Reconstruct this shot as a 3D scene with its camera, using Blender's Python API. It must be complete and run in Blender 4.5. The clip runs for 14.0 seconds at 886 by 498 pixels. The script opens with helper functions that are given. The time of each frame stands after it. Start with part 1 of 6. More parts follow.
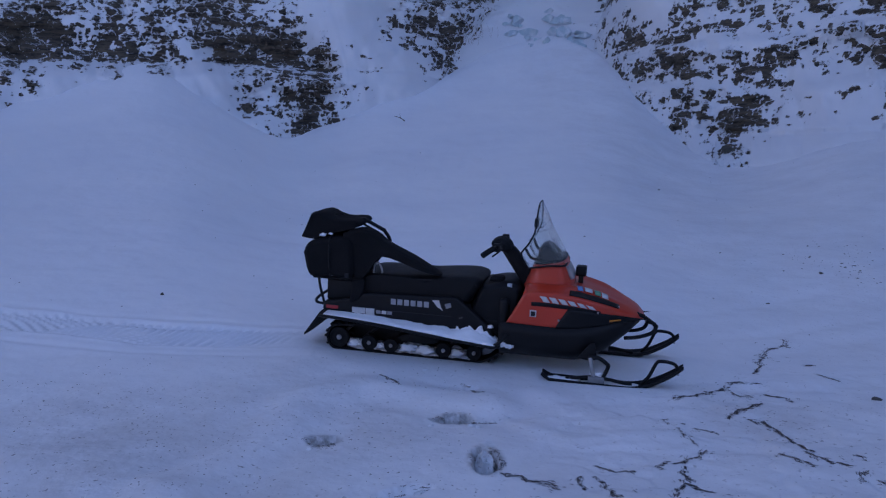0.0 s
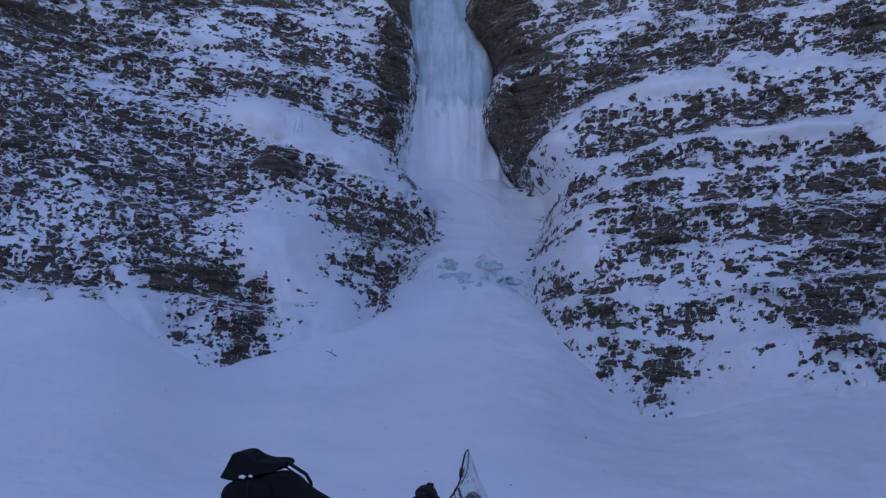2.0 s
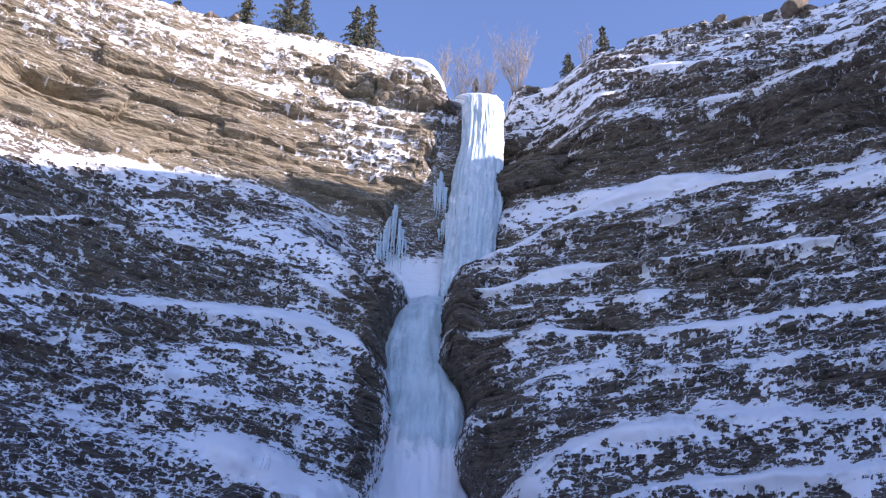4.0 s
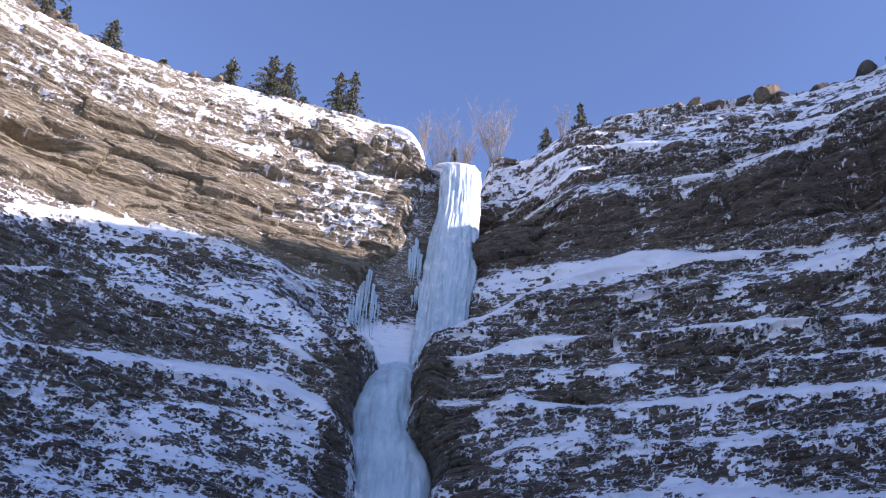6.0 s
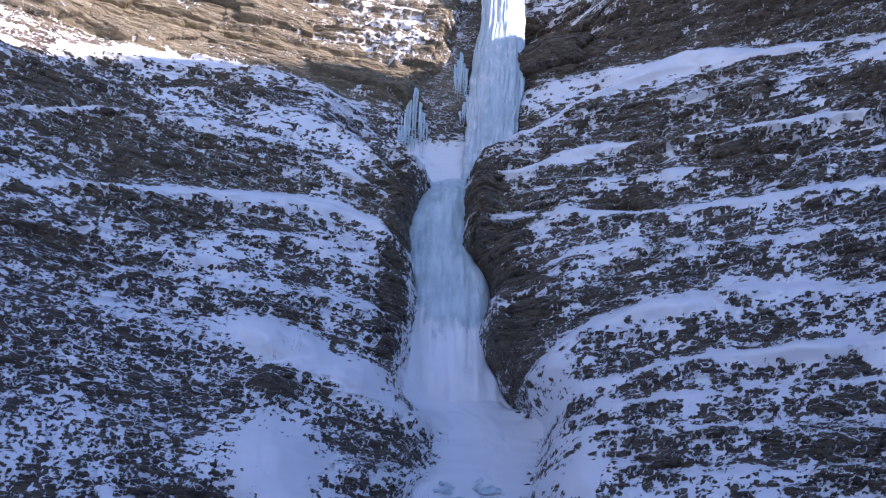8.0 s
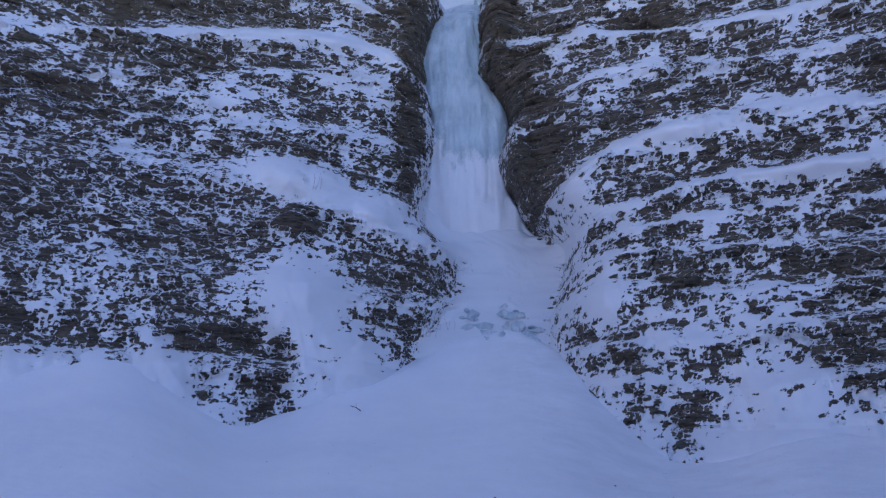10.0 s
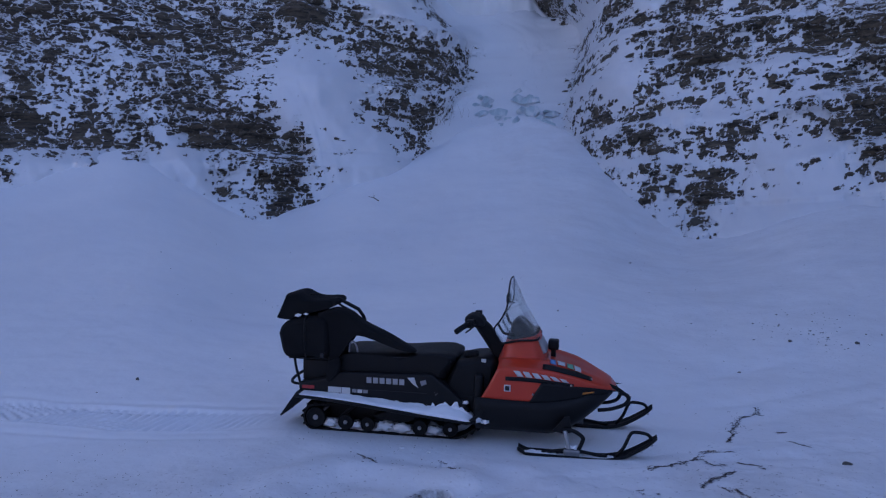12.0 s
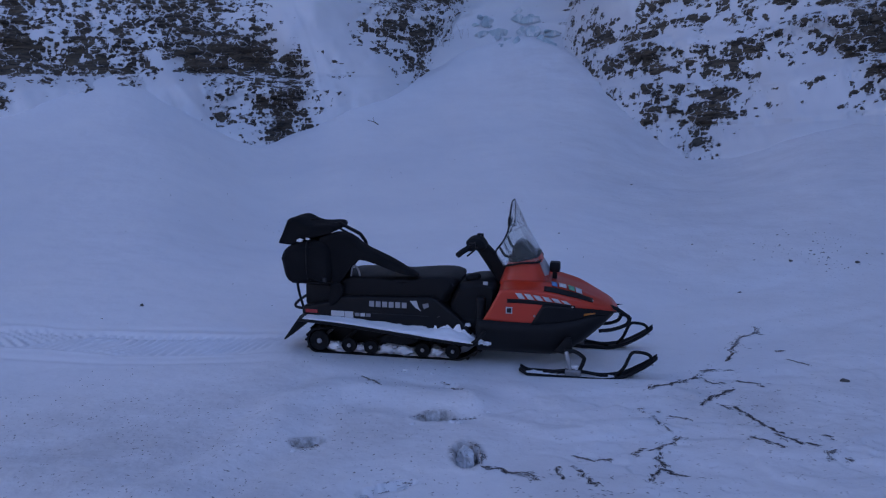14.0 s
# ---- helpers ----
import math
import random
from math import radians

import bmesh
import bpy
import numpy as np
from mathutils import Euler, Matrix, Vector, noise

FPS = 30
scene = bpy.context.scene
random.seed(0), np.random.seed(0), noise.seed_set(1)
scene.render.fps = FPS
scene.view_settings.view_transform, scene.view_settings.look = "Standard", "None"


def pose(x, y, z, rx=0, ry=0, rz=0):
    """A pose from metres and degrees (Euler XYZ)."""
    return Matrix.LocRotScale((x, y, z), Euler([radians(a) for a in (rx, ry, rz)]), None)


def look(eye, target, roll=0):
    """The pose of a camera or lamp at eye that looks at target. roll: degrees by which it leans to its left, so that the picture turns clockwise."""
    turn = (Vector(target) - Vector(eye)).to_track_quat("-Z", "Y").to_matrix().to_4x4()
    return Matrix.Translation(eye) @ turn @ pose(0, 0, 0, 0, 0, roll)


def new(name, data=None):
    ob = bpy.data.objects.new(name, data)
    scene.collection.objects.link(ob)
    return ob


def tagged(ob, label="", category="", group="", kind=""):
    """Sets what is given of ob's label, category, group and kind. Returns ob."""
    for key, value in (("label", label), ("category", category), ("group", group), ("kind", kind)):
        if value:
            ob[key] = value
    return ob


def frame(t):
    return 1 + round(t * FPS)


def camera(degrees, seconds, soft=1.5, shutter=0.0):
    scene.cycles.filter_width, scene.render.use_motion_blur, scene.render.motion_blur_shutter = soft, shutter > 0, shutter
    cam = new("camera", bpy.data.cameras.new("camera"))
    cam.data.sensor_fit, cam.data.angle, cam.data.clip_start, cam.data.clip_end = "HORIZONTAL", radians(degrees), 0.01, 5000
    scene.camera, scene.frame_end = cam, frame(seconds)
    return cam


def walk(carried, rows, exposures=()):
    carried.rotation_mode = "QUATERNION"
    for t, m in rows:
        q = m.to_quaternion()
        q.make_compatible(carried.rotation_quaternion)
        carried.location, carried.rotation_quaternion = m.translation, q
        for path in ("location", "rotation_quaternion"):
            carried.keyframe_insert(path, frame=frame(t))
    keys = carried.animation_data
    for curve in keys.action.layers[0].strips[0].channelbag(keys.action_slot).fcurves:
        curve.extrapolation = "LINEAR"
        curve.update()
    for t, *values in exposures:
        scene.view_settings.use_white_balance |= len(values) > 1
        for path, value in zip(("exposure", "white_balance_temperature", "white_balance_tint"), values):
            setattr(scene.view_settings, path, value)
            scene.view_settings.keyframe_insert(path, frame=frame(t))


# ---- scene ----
cam = camera(52.1, 14.0, soft=1.2)

PATH = [
    (0.0, pose(-0.023, 0.130, 1.568, 85.01, 1.00, -0.00)),
    (0.5, pose(0.003, 0.072, 1.564, 83.59, 1.65, -0.60)),
    (1.0, pose(0.010, 0.052, 1.606, 88.01, 0.47, -1.60)),
    (1.5, pose(0.003, 0.028, 1.627, 94.79, -1.09, -3.28)),
    (2.0, pose(-0.002, 0.009, 1.660, 99.80, -1.41, -4.38)),
    (2.5, pose(-0.006, 0.007, 1.665, 105.76, -0.45, -4.25)),
    (3.0, pose(0.004, 0.011, 1.695, 111.19, -0.40, -4.06)),
    (3.5, pose(0.005, 0.005, 1.688, 115.98, -1.17, -4.99)),
    (4.0, pose(0.006, -0.006, 1.662, 121.13, -2.23, -6.51)),
    (4.2, pose(0.009, -0.007, 1.660, 123.01, -2.44, -6.93)),
    (5.0, pose(0.005, -0.008, 1.640, 126.40, -2.90, -8.30)),
    (6.3, pose(-0.008, -0.010, 1.570, 125.37, -3.20, -9.30)),
    (6.5, pose(-0.009, -0.010, 1.563, 125.13, -3.18, -9.34)),
    (7.0, pose(-0.011, -0.007, 1.544, 120.83, -2.84, -7.91)),
    (7.2, pose(-0.011, -0.009, 1.534, 118.93, -2.85, -6.80)),
    (9.3, pose(-0.001, -0.037, 1.576, 107.88, -0.73, -3.39)),
    (9.5, pose(0.000, -0.041, 1.577, 106.56, -0.30, -3.17)),
    (10.0, pose(0.010, -0.045, 1.606, 103.10, 0.23, -2.70)),
    (10.5, pose(0.016, -0.047, 1.612, 99.66, 0.86, -2.18)),
    (11.0, pose(0.010, -0.029, 1.603, 96.32, 1.51, -1.82)),
    (11.5, pose(0.009, -0.019, 1.584, 93.18, 1.56, -1.67)),
    (12.0, pose(0.008, -0.015, 1.574, 89.87, 2.32, -1.53)),
    (12.5, pose(0.006, 0.000, 1.568, 86.66, 2.39, -1.45)),
    (13.0, pose(0.008, -0.012, 1.574, 84.30, 2.98, -1.45)),
    (13.5, pose(0.009, -0.001, 1.579, 83.75, 3.24, -1.62)),
    (14.0, pose(0.006, -0.002, 1.571, 85.06, 2.93, -1.50)),
]
KELVIN, TINT = 6330, 31
EXPOSURES = [(t, stops + 0.01 - 0.05 * (4 < t < 8), KELVIN - 300 * (4 < t < 8), TINT) for t, stops in ((0.0, 0.92), (1.0, 0.94), (2.0, 1.02), (3.0, 1.28), (3.6, 1.38), (4.2, 1.28), (6.3, 1.12), (7.2, 1.20), (9.3, 1.34), (10.5, 1.12), (12.0, 0.94), (14.0, 0.92))]
walk(cam, PATH, EXPOSURES)

# ---------------------------------------------------------------- light
SUN_WAY = Vector((1.0, -0.58, 0.396)).normalized()      # towards the sun, over the canyon wall
world = bpy.data.worlds.new("sky")
scene.world = world
world.use_nodes = True
wn = world.node_tree.nodes
wn.clear()
sky = wn.new("ShaderNodeTexSky")
sky.sky_type = 'NISHITA'
sky.sun_disc = False
sky.sun_elevation = math.asin(SUN_WAY.z)
sky.sun_rotation = math.atan2(SUN_WAY.x, SUN_WAY.y)
sky.altitude = 2600
sky.air_density = 1.0
sky.dust_density = 0.2
sky.ozone_density = 1.6
bg = wn.new("ShaderNodeBackground")
bg.inputs["Strength"].default_value = 0.15
wo = wn.new("ShaderNodeOutputWorld")
world.node_tree.links.new(sky.outputs[0], bg.inputs[0])
world.node_tree.links.new(bg.outputs[0], wo.inputs[0])

sun_data = bpy.data.lights.new("sun", 'SUN')
sun_data.energy = 4.8
sun_data.angle = radians(0.53)
sun_data.color = (1.0, 0.93, 0.82)
sun = new("sun", sun_data)
sun.matrix_world = look((60, -24, 60), Vector((60, -24, 60)) - SUN_WAY)


# ---------------------------------------------------------------- noise in numpy
def hash2(i, j, seed=0):
    """A pseudo-random number from 0 to 1 for each lattice point."""
    h = (i.astype(np.int64) * 374761393 + j.astype(np.int64) * 668265263 + seed * 1442695041) & 0x7fffffff
    h = ((h ^ (h >> 13)) * 1274126177) & 0x7fffffff
    h = ((h ^ (h >> 16)) * 974634777) & 0x7fffffff
    return ((h ^ (h >> 11)) & 0xffff) / 65535.0


def vnoise(x, y, seed=0):
    """Smooth value noise, -1 to 1."""
    i, j = np.floor(x), np.floor(y)
    fx, fy = x - i, y - j
    fx, fy = fx * fx * (3 - 2 * fx), fy * fy * (3 - 2 * fy)
    a, b = hash2(i, j, seed), hash2(i + 1, j, seed)
    c, d = hash2(i, j + 1, seed), hash2(i + 1, j + 1, seed)
    return ((a * (1 - fx) + b * fx) * (1 - fy) + (c * (1 - fx) + d * fx) * fy) * 2 - 1


def fbm(x, y, octaves=4, seed=0):
    total, amp, norm = 0.0, 1.0, 0.0
    for k in range(octaves):
        total = total + amp * vnoise(x * 2 ** k + 17.3 * k, y * 2 ** k - 9.1 * k, seed + k)
        norm += amp
        amp *= 0.5
    return total / norm


def blocks(x, y, seed=0):
    """Broken blocks: a random height for each cell of a jittered grid, and how near its edge is (0 at the joint)."""
    i0, j0 = np.floor(x), np.floor(y)
    best = np.full(x.shape, 9.0)
    second = np.full(x.shape, 9.0)
    height = np.zeros(x.shape)
    for di in (-1, 0, 1):
        for dj in (-1, 0, 1):
            i, j = i0 + di, j0 + dj
            dx = i + 0.1 + 0.8 * hash2(i, j, seed) - x
            dy = j + 0.1 + 0.8 * hash2(i, j, seed + 5) - y
            dist = np.maximum(np.abs(dx), np.abs(dy)) * 0.6 + np.sqrt(dx * dx + dy * dy) * 0.4
            h = hash2(i, j, seed + 9)
            nearer = dist < best
            second = np.where(nearer, best, np.minimum(second, dist))
            height = np.where(nearer, h, height)
            best = np.where(nearer, dist, best)
    return height, np.clip((second - best) * 4, 0, 1)


def ramp(x, lo, hi):
    t = np.clip((x - lo) / (hi - lo), 0, 1)
    return t * t * (3 - 2 * t)


def table(x, xs, ys):
    """A smooth curve through a few knots, with no overshoot."""
    xs, ys = np.asarray(xs, float), np.asarray(ys, float)
    k = np.clip(np.searchsorted(xs, x) - 1, 0, len(xs) - 2)
    cut = np.diff(ys) / np.diff(xs)
    slope = np.zeros(len(xs))
    same = cut[:-1] * cut[1:] > 0
    slope[1:-1][same] = 2 * cut[:-1][same] * cut[1:][same] / (cut[:-1][same] + cut[1:][same])
    slope[0], slope[-1] = cut[0], cut[-1]
    h = xs[k + 1] - xs[k]
    t = np.clip((x - xs[k]) / h, 0, 1)
    return ((2 * t ** 3 - 3 * t ** 2 + 1) * ys[k] + (t ** 3 - 2 * t ** 2 + t) * h * slope[k]
            + (-2 * t ** 3 + 3 * t ** 2) * ys[k + 1] + (t ** 3 - t ** 2) * h * slope[k + 1])


def grid_mesh(name, pts, closed=False):
    """A mesh from an array (rows, columns, 3)."""
    n, m = pts.shape[:2]
    idx = np.arange(n * m).reshape(n, m)
    if closed:
        nxt = np.roll(idx, -1, axis=1)
        quads = np.stack([idx[:-1], nxt[:-1], nxt[1:], idx[1:]], -1).reshape(-1, 4)
    else:
        quads = np.stack([idx[:-1, :-1], idx[:-1, 1:], idx[1:, 1:], idx[1:, :-1]], -1).reshape(-1, 4)
    me = bpy.data.meshes.new(name)
    me.vertices.add(n * m)
    me.vertices.foreach_set("co", pts.reshape(-1).astype(np.float32))
    me.loops.add(len(quads) * 4)
    me.loops.foreach_set("vertex_index", quads.reshape(-1).astype(np.int32))
    me.polygons.add(len(quads))
    me.polygons.foreach_set("loop_start", np.arange(0, len(quads) * 4, 4, dtype=np.int32))
    me.polygons.foreach_set("loop_total", np.full(len(quads), 4, dtype=np.int32))
    me.polygons.foreach_set("use_smooth", np.ones(len(quads), dtype=bool))
    me.update(calc_edges=True)
    return me


def attribute(me, name, values):
    at = me.attributes.new(name, 'FLOAT', 'POINT')
    at.data.foreach_set("value", values.reshape(-1).astype(np.float32))


# ---------------------------------------------------------------- materials
class Nodes:
    """A short way to write node materials."""

    def __init__(self, name):
        self.mat = bpy.data.materials.new(name)
        self.mat.use_nodes = True
        self.tree = self.mat.node_tree
        self.bsdf = self.tree.nodes["Principled BSDF"]
        self.out = self.tree.nodes["Material Output"]
        self.coord = None

    def add(self, kind, **inputs):
        node = self.tree.nodes.new(kind)
        for key, value in inputs.items():
            self.plug(node.inputs[key.replace("_", " ")], value)
        return node

    def plug(self, socket, value):
        if isinstance(value, bpy.types.NodeSocket):
            self.tree.links.new(value, socket)
        else:
            socket.default_value = value

    def where(self):
        if self.coord is None:
            self.coord = self.tree.nodes.new("ShaderNodeTexCoord").outputs["Object"]
        return self.coord

    def stretched(self, x, y, z):
        m = self.tree.nodes.new("ShaderNodeMapping")
        self.plug(m.inputs["Vector"], self.where())
        m.inputs["Scale"].default_value = (x, y, z)
        return m.outputs[0]

    def noise(self, scale, detail=4.0, rough=0.55, vector=None):
        n = self.add("ShaderNodeTexNoise", Scale=scale, Detail=detail, Roughness=rough)
        self.plug(n.inputs["Vector"], vector or self.where())
        return n.outputs["Fac"]

    def ramp(self, value, *stops):
        r = self.tree.nodes.new("ShaderNodeValToRGB")
        while len(r.color_ramp.elements) < len(stops):
            r.color_ramp.elements.new(0.5)
        for e, (p, c) in zip(r.color_ramp.elements, stops):
            e.position = p
            e.color = (*c, 1) if len(c) == 3 else c
        self.plug(r.inputs[0], value)
        return r.outputs[0]

    def grey(self, value, lo, hi, a=0.0, b=1.0):
        m = self.tree.nodes.new("ShaderNodeMapRange")
        for key, v in (("Value", value), ("From Min", lo), ("From Max", hi), ("To Min", a), ("To Max", b)):
            self.plug(m.inputs[key], v)
        return m.outputs[0]

    def mix(self, fac, a, b, blend='MIX'):
        m = self.tree.nodes.new("ShaderNodeMix")
        m.data_type = 'RGBA'
        m.blend_type = blend
        self.plug(m.inputs[0], fac)
        for sock, v in ((m.inputs[6], a), (m.inputs[7], b)):
            self.plug(sock, v if isinstance(v, bpy.types.NodeSocket) else (*v, 1))
        return m.outputs[2]

    def math(self, op, a, b=0.0):
        m = self.tree.nodes.new("ShaderNodeMath")
        m.operation = op
        self.plug(m.inputs[0], a)
        self.plug(m.inputs[1], b)
        return m.outputs[0]

    def attr(self, name):
        a = self.tree.nodes.new("ShaderNodeAttribute")
        a.attribute_name = name
        return a.outputs["Fac"]

    def bump(self, height, distance, strength=1.0):
        b = self.add("ShaderNodeBump", Height=height, Distance=distance, Strength=strength)
        self.plug(self.bsdf.inputs["Normal"], b.outputs[0])
        return b.outputs[0]

    def set(self, **inputs):
        for key, value in inputs.items():
            sock = self.bsdf.inputs[key.replace("_", " ")]
            if key == "Base_Color" and not isinstance(value, bpy.types.NodeSocket):
                value = (*value, 1)
            self.plug(sock, value)
        return self.mat


def snow_colour(n, clean=1.0):
    big = n.noise(0.35, 3)
    fine = n.noise(14.0, 3)
    low, high, grain = (tuple(v * clean for v in c) for c in ((0.80, 0.82, 0.85), (0.88, 0.89, 0.90), (0.80, 0.81, 0.84)))
    c = n.ramp(big, (0.3, low), (0.7, high))
    return n.mix(n.grey(fine, 0.3, 0.7, 0.0, 0.25), c, grain)


def make_cliff():
    n = Nodes("snowy_rock")
    cover = n.attr("snow")
    warm = n.attr("warm")
    fine = n.noise(9.0, 5, 0.65, n.stretched(1, 1, 1.6))
    finer = n.noise(28.0, 3, 0.6)
    m = n.math('ADD', cover, n.grey(fine, 0.25, 0.75, -0.27, 0.27))
    # angular chips of rock with snow in the joints, at two sizes
    warp = n.tree.nodes.new("ShaderNodeVectorMath")
    warp.operation = 'MULTIPLY_ADD'
    n.plug(warp.inputs[0], n.add("ShaderNodeTexNoise", Vector=n.where(), Scale=2.2, Detail=3.0).outputs["Color"])
    warp.inputs[1].default_value = (0.35, 0.35, 0.2)
    n.plug(warp.inputs[2], n.stretched(0.8, 0.8, 1.45))
    for scale, spread, joint in ((3.6, 0.50, 0.42), (8.5, 0.27, 0.22)):
        cell = n.add("ShaderNodeTexVoronoi", Vector=warp.outputs[0], Scale=scale)
        edge = n.tree.nodes.new("ShaderNodeTexVoronoi")
        edge.feature = 'DISTANCE_TO_EDGE'
        n.plug(edge.inputs["Vector"], warp.outputs[0])
        edge.inputs["Scale"].default_value = scale
        m = n.math('ADD', m, n.grey(cell.outputs["Color"], 0.0, 1.0, -spread - 0.08, spread - 0.08))
        m = n.math('ADD', m, n.grey(edge.outputs["Distance"], 0.02, 0.16, joint, 0.0))
    m = n.math('ADD', m, n.grey(finer, 0.25, 0.75, -0.24, 0.24))
    mask = n.grey(m, 0.38, 0.64)
    strata = n.noise(1.0, 6, 0.65, n.stretched(0.7, 0.7, 6.0))
    grain = n.noise(3.2, 6, 0.66, n.stretched(0.75, 0.75, 5.0))
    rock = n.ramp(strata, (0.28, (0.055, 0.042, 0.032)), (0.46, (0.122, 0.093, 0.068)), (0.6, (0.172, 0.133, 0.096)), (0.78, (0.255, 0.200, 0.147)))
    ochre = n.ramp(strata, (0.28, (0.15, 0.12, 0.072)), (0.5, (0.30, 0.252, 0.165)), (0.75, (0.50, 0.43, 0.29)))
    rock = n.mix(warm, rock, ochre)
    tone = n.noise(0.9, 4, 0.6)
    rock = n.mix(n.grey(tone, 0.45, 0.7, 0.0, 0.45), rock, (0.100, 0.080, 0.055))
    rock = n.mix(n.math('MULTIPLY', n.grey(grain, 0.50, 0.62, 0.0, 0.85), n.grey(warm, 0.3, 0.9, 1.0, 0.45)), rock, (0.031, 0.024, 0.020))
    lich = n.noise(1.7, 4, 0.6)
    rock = n.mix(n.grey(lich, 0.60, 0.75, 0.0, 0.30), rock, (0.17, 0.142, 0.085))
    col = n.mix(mask, rock, snow_colour(n, 0.90))
    bare = n.math('SUBTRACT', 1.0, mask)
    h = n.math('ADD', n.math('MULTIPLY', n.math('ADD', grain, n.math('MULTIPLY', strata, 0.9)), bare), n.math('MULTIPLY', mask, 0.75))
    n.bump(h, 0.22, 1.0)
    return n.set(Base_Color=col, Roughness=n.grey(mask, 0, 1, 0.85, 0.6))


def make_snow():
    n = Nodes("snow")
    grit = n.attr("grit")
    lumps = n.noise(2.2, 4, 0.5)
    crust = n.noise(11.0, 3, 0.55)
    speck = n.noise(27.0, 3, 0.6)
    dirt = n.math('MULTIPLY', grit, n.grey(speck, 0.63, 0.71, 0.0, 0.8))
    soil = n.math('MULTIPLY', grit, n.grey(n.noise(1.1, 6, 0.7), 0.38, 0.66, 0.08, 0.62))
    c = n.mix(soil, snow_colour(n, 1.06), (0.50, 0.48, 0.47))
    c = n.mix(dirt, c, (0.12, 0.10, 0.09))
    # dirt trodden into the holes
    trod = n.math('MULTIPLY', n.attr("stain"), n.grey(n.noise(16.0, 5, 0.7), 0.38, 0.62, 0.22, 0.92))
    c = n.mix(trod, c, (0.17, 0.15, 0.13))
    h = n.math('ADD', n.math('MULTIPLY', lumps, 1.0), n.math('MULTIPLY', crust, n.grey(grit, 0.0, 1.0, 0.12, 0.7)))
    n.bump(h, 0.05, 0.42)
    return n.set(Base_Color=c, Roughness=0.55)


def make_ice():
    n = Nodes("ice")
    flute = n.noise(1.0, 5, 0.6, n.stretched(3.2, 3.2, 0.45))
    cloud = n.noise(0.6, 4, 0.6)
    c = n.ramp(flute, (0.3, (0.36, 0.48, 0.52)), (0.55, (0.49, 0.60, 0.64)), (0.78, (0.64, 0.72, 0.75)))
    c = n.mix(n.grey(cloud, 0.42, 0.7, 0.0, 0.55), c, (0.72, 0.79, 0.82))
    rime = n.math('ADD', n.attr("snow"), n.grey(n.noise(1.6, 6, 0.65, n.stretched(1.4, 1.4, 0.7)), 0.25, 0.75, -0.45, 0.45))
    rime = n.grey(rime, 0.35, 0.7)
    c = n.mix(rime, c, snow_colour(n, 0.98))
    h = n.math('ADD', flute, n.math('MULTIPLY', n.noise(6.0, 4), 0.3))
    n.bump(n.math('MULTIPLY', h, n.grey(rime, 0, 1, 1.0, 0.3)), 0.15, 0.8)
    rough = n.math('ADD', n.grey(cloud, 0.3, 0.7, 0.22, 0.5), n.math('MULTIPLY', rime, 0.25))
    return n.set(Base_Color=c, Roughness=rough, IOR=1.31)


CLIFF, SNOW, ICE = make_cliff(), make_snow(), make_ice()

# ---------------------------------------------------------------- the lie of the land
# Polar about the viewer's standing place: a is the bearing in degrees (right positive), r the plan distance.
EYE = 1.57


def foot_radius(a):
    return table(a, [-90, -60, -30, -23, -8, 0, 6, 12, 16.5, 26, 42, 60, 100, 150], [26, 24, 23.2, 24, 26, 28.5, 30, 25.5, 24, 23, 22.5, 22, 24, 30])


def ground_rest(a):
    """Height of the snow where it meets the rock."""
    return table(a, [-180, -90, -45, -26, -20, -16, -12, -8, -5, 0, 2, 6, 9, 11, 13, 16, 21, 24, 27, 45, 100, 180],
                 [-1, 0.8, 2.6, 3.2, 4.2, 4.75, 3.1, 2.4, 3.4, 4.1, 5.3, 6.3, 5.8, 3.8, 2.7, 1.6, 1.7, 2.2, 2.0, 2.5, 1.5, -1])


def ground_reach(a):
    """Plan distance at which the snow meets the rock."""
    return table(a, [-180, -90, -26, -16, -8, 0, 2, 6, 9, 13, 16, 26, 60, 180], [40, 27, 24.5, 26.6, 26.4, 29.5, 31.5, 33.5, 31, 26, 23.8, 22.5, 24, 40])


def line_gap(x, y, *knots):
    """Distance from a chain of straight pieces."""
    best = np.full(np.shape(x), 99.0)
    for (x0, y0), (x1, y1) in zip(knots, knots[1:]):
        dx, dy = x1 - x0, y1 - y0
        t = np.clip(((x - x0) * dx + (y - y0) * dy) / (dx * dx + dy * dy), 0, 1)
        best = np.minimum(best, np.hypot(x - x0 - t * dx, y - y0 - t * dy))
    return best


def dent(x, y, x0, y0, length, width, turn):
    c, s = math.cos(turn), math.sin(turn)
    u, v = (x - x0) * c + (y - y0) * s, (y - y0) * c - (x - x0) * s
    d = np.hypot(u / length, v / width) + 0.25 * fbm(x * 14, y * 14, 2, 301)
    return -ramp(d, 1.0, 0.72) + 0.04 * np.exp(-((d - 1.2) / 0.18) ** 2)


# boot holes: place, half length, half width, turn, depth
HOLES = [(0.02, 6.44, 0.15, 0.11, 0.3, 0.26), (0.21, 5.62, 0.24, 0.085, 1.62, 0.15), (-0.85, 6.02, 0.12, 0.085, 0.4, 0.14), (-0.28, 5.12, 0.19, 0.08, 0.5, 0.04), (0.16, 7.13, 0.06, 0.05, 0.2, 0.05)]


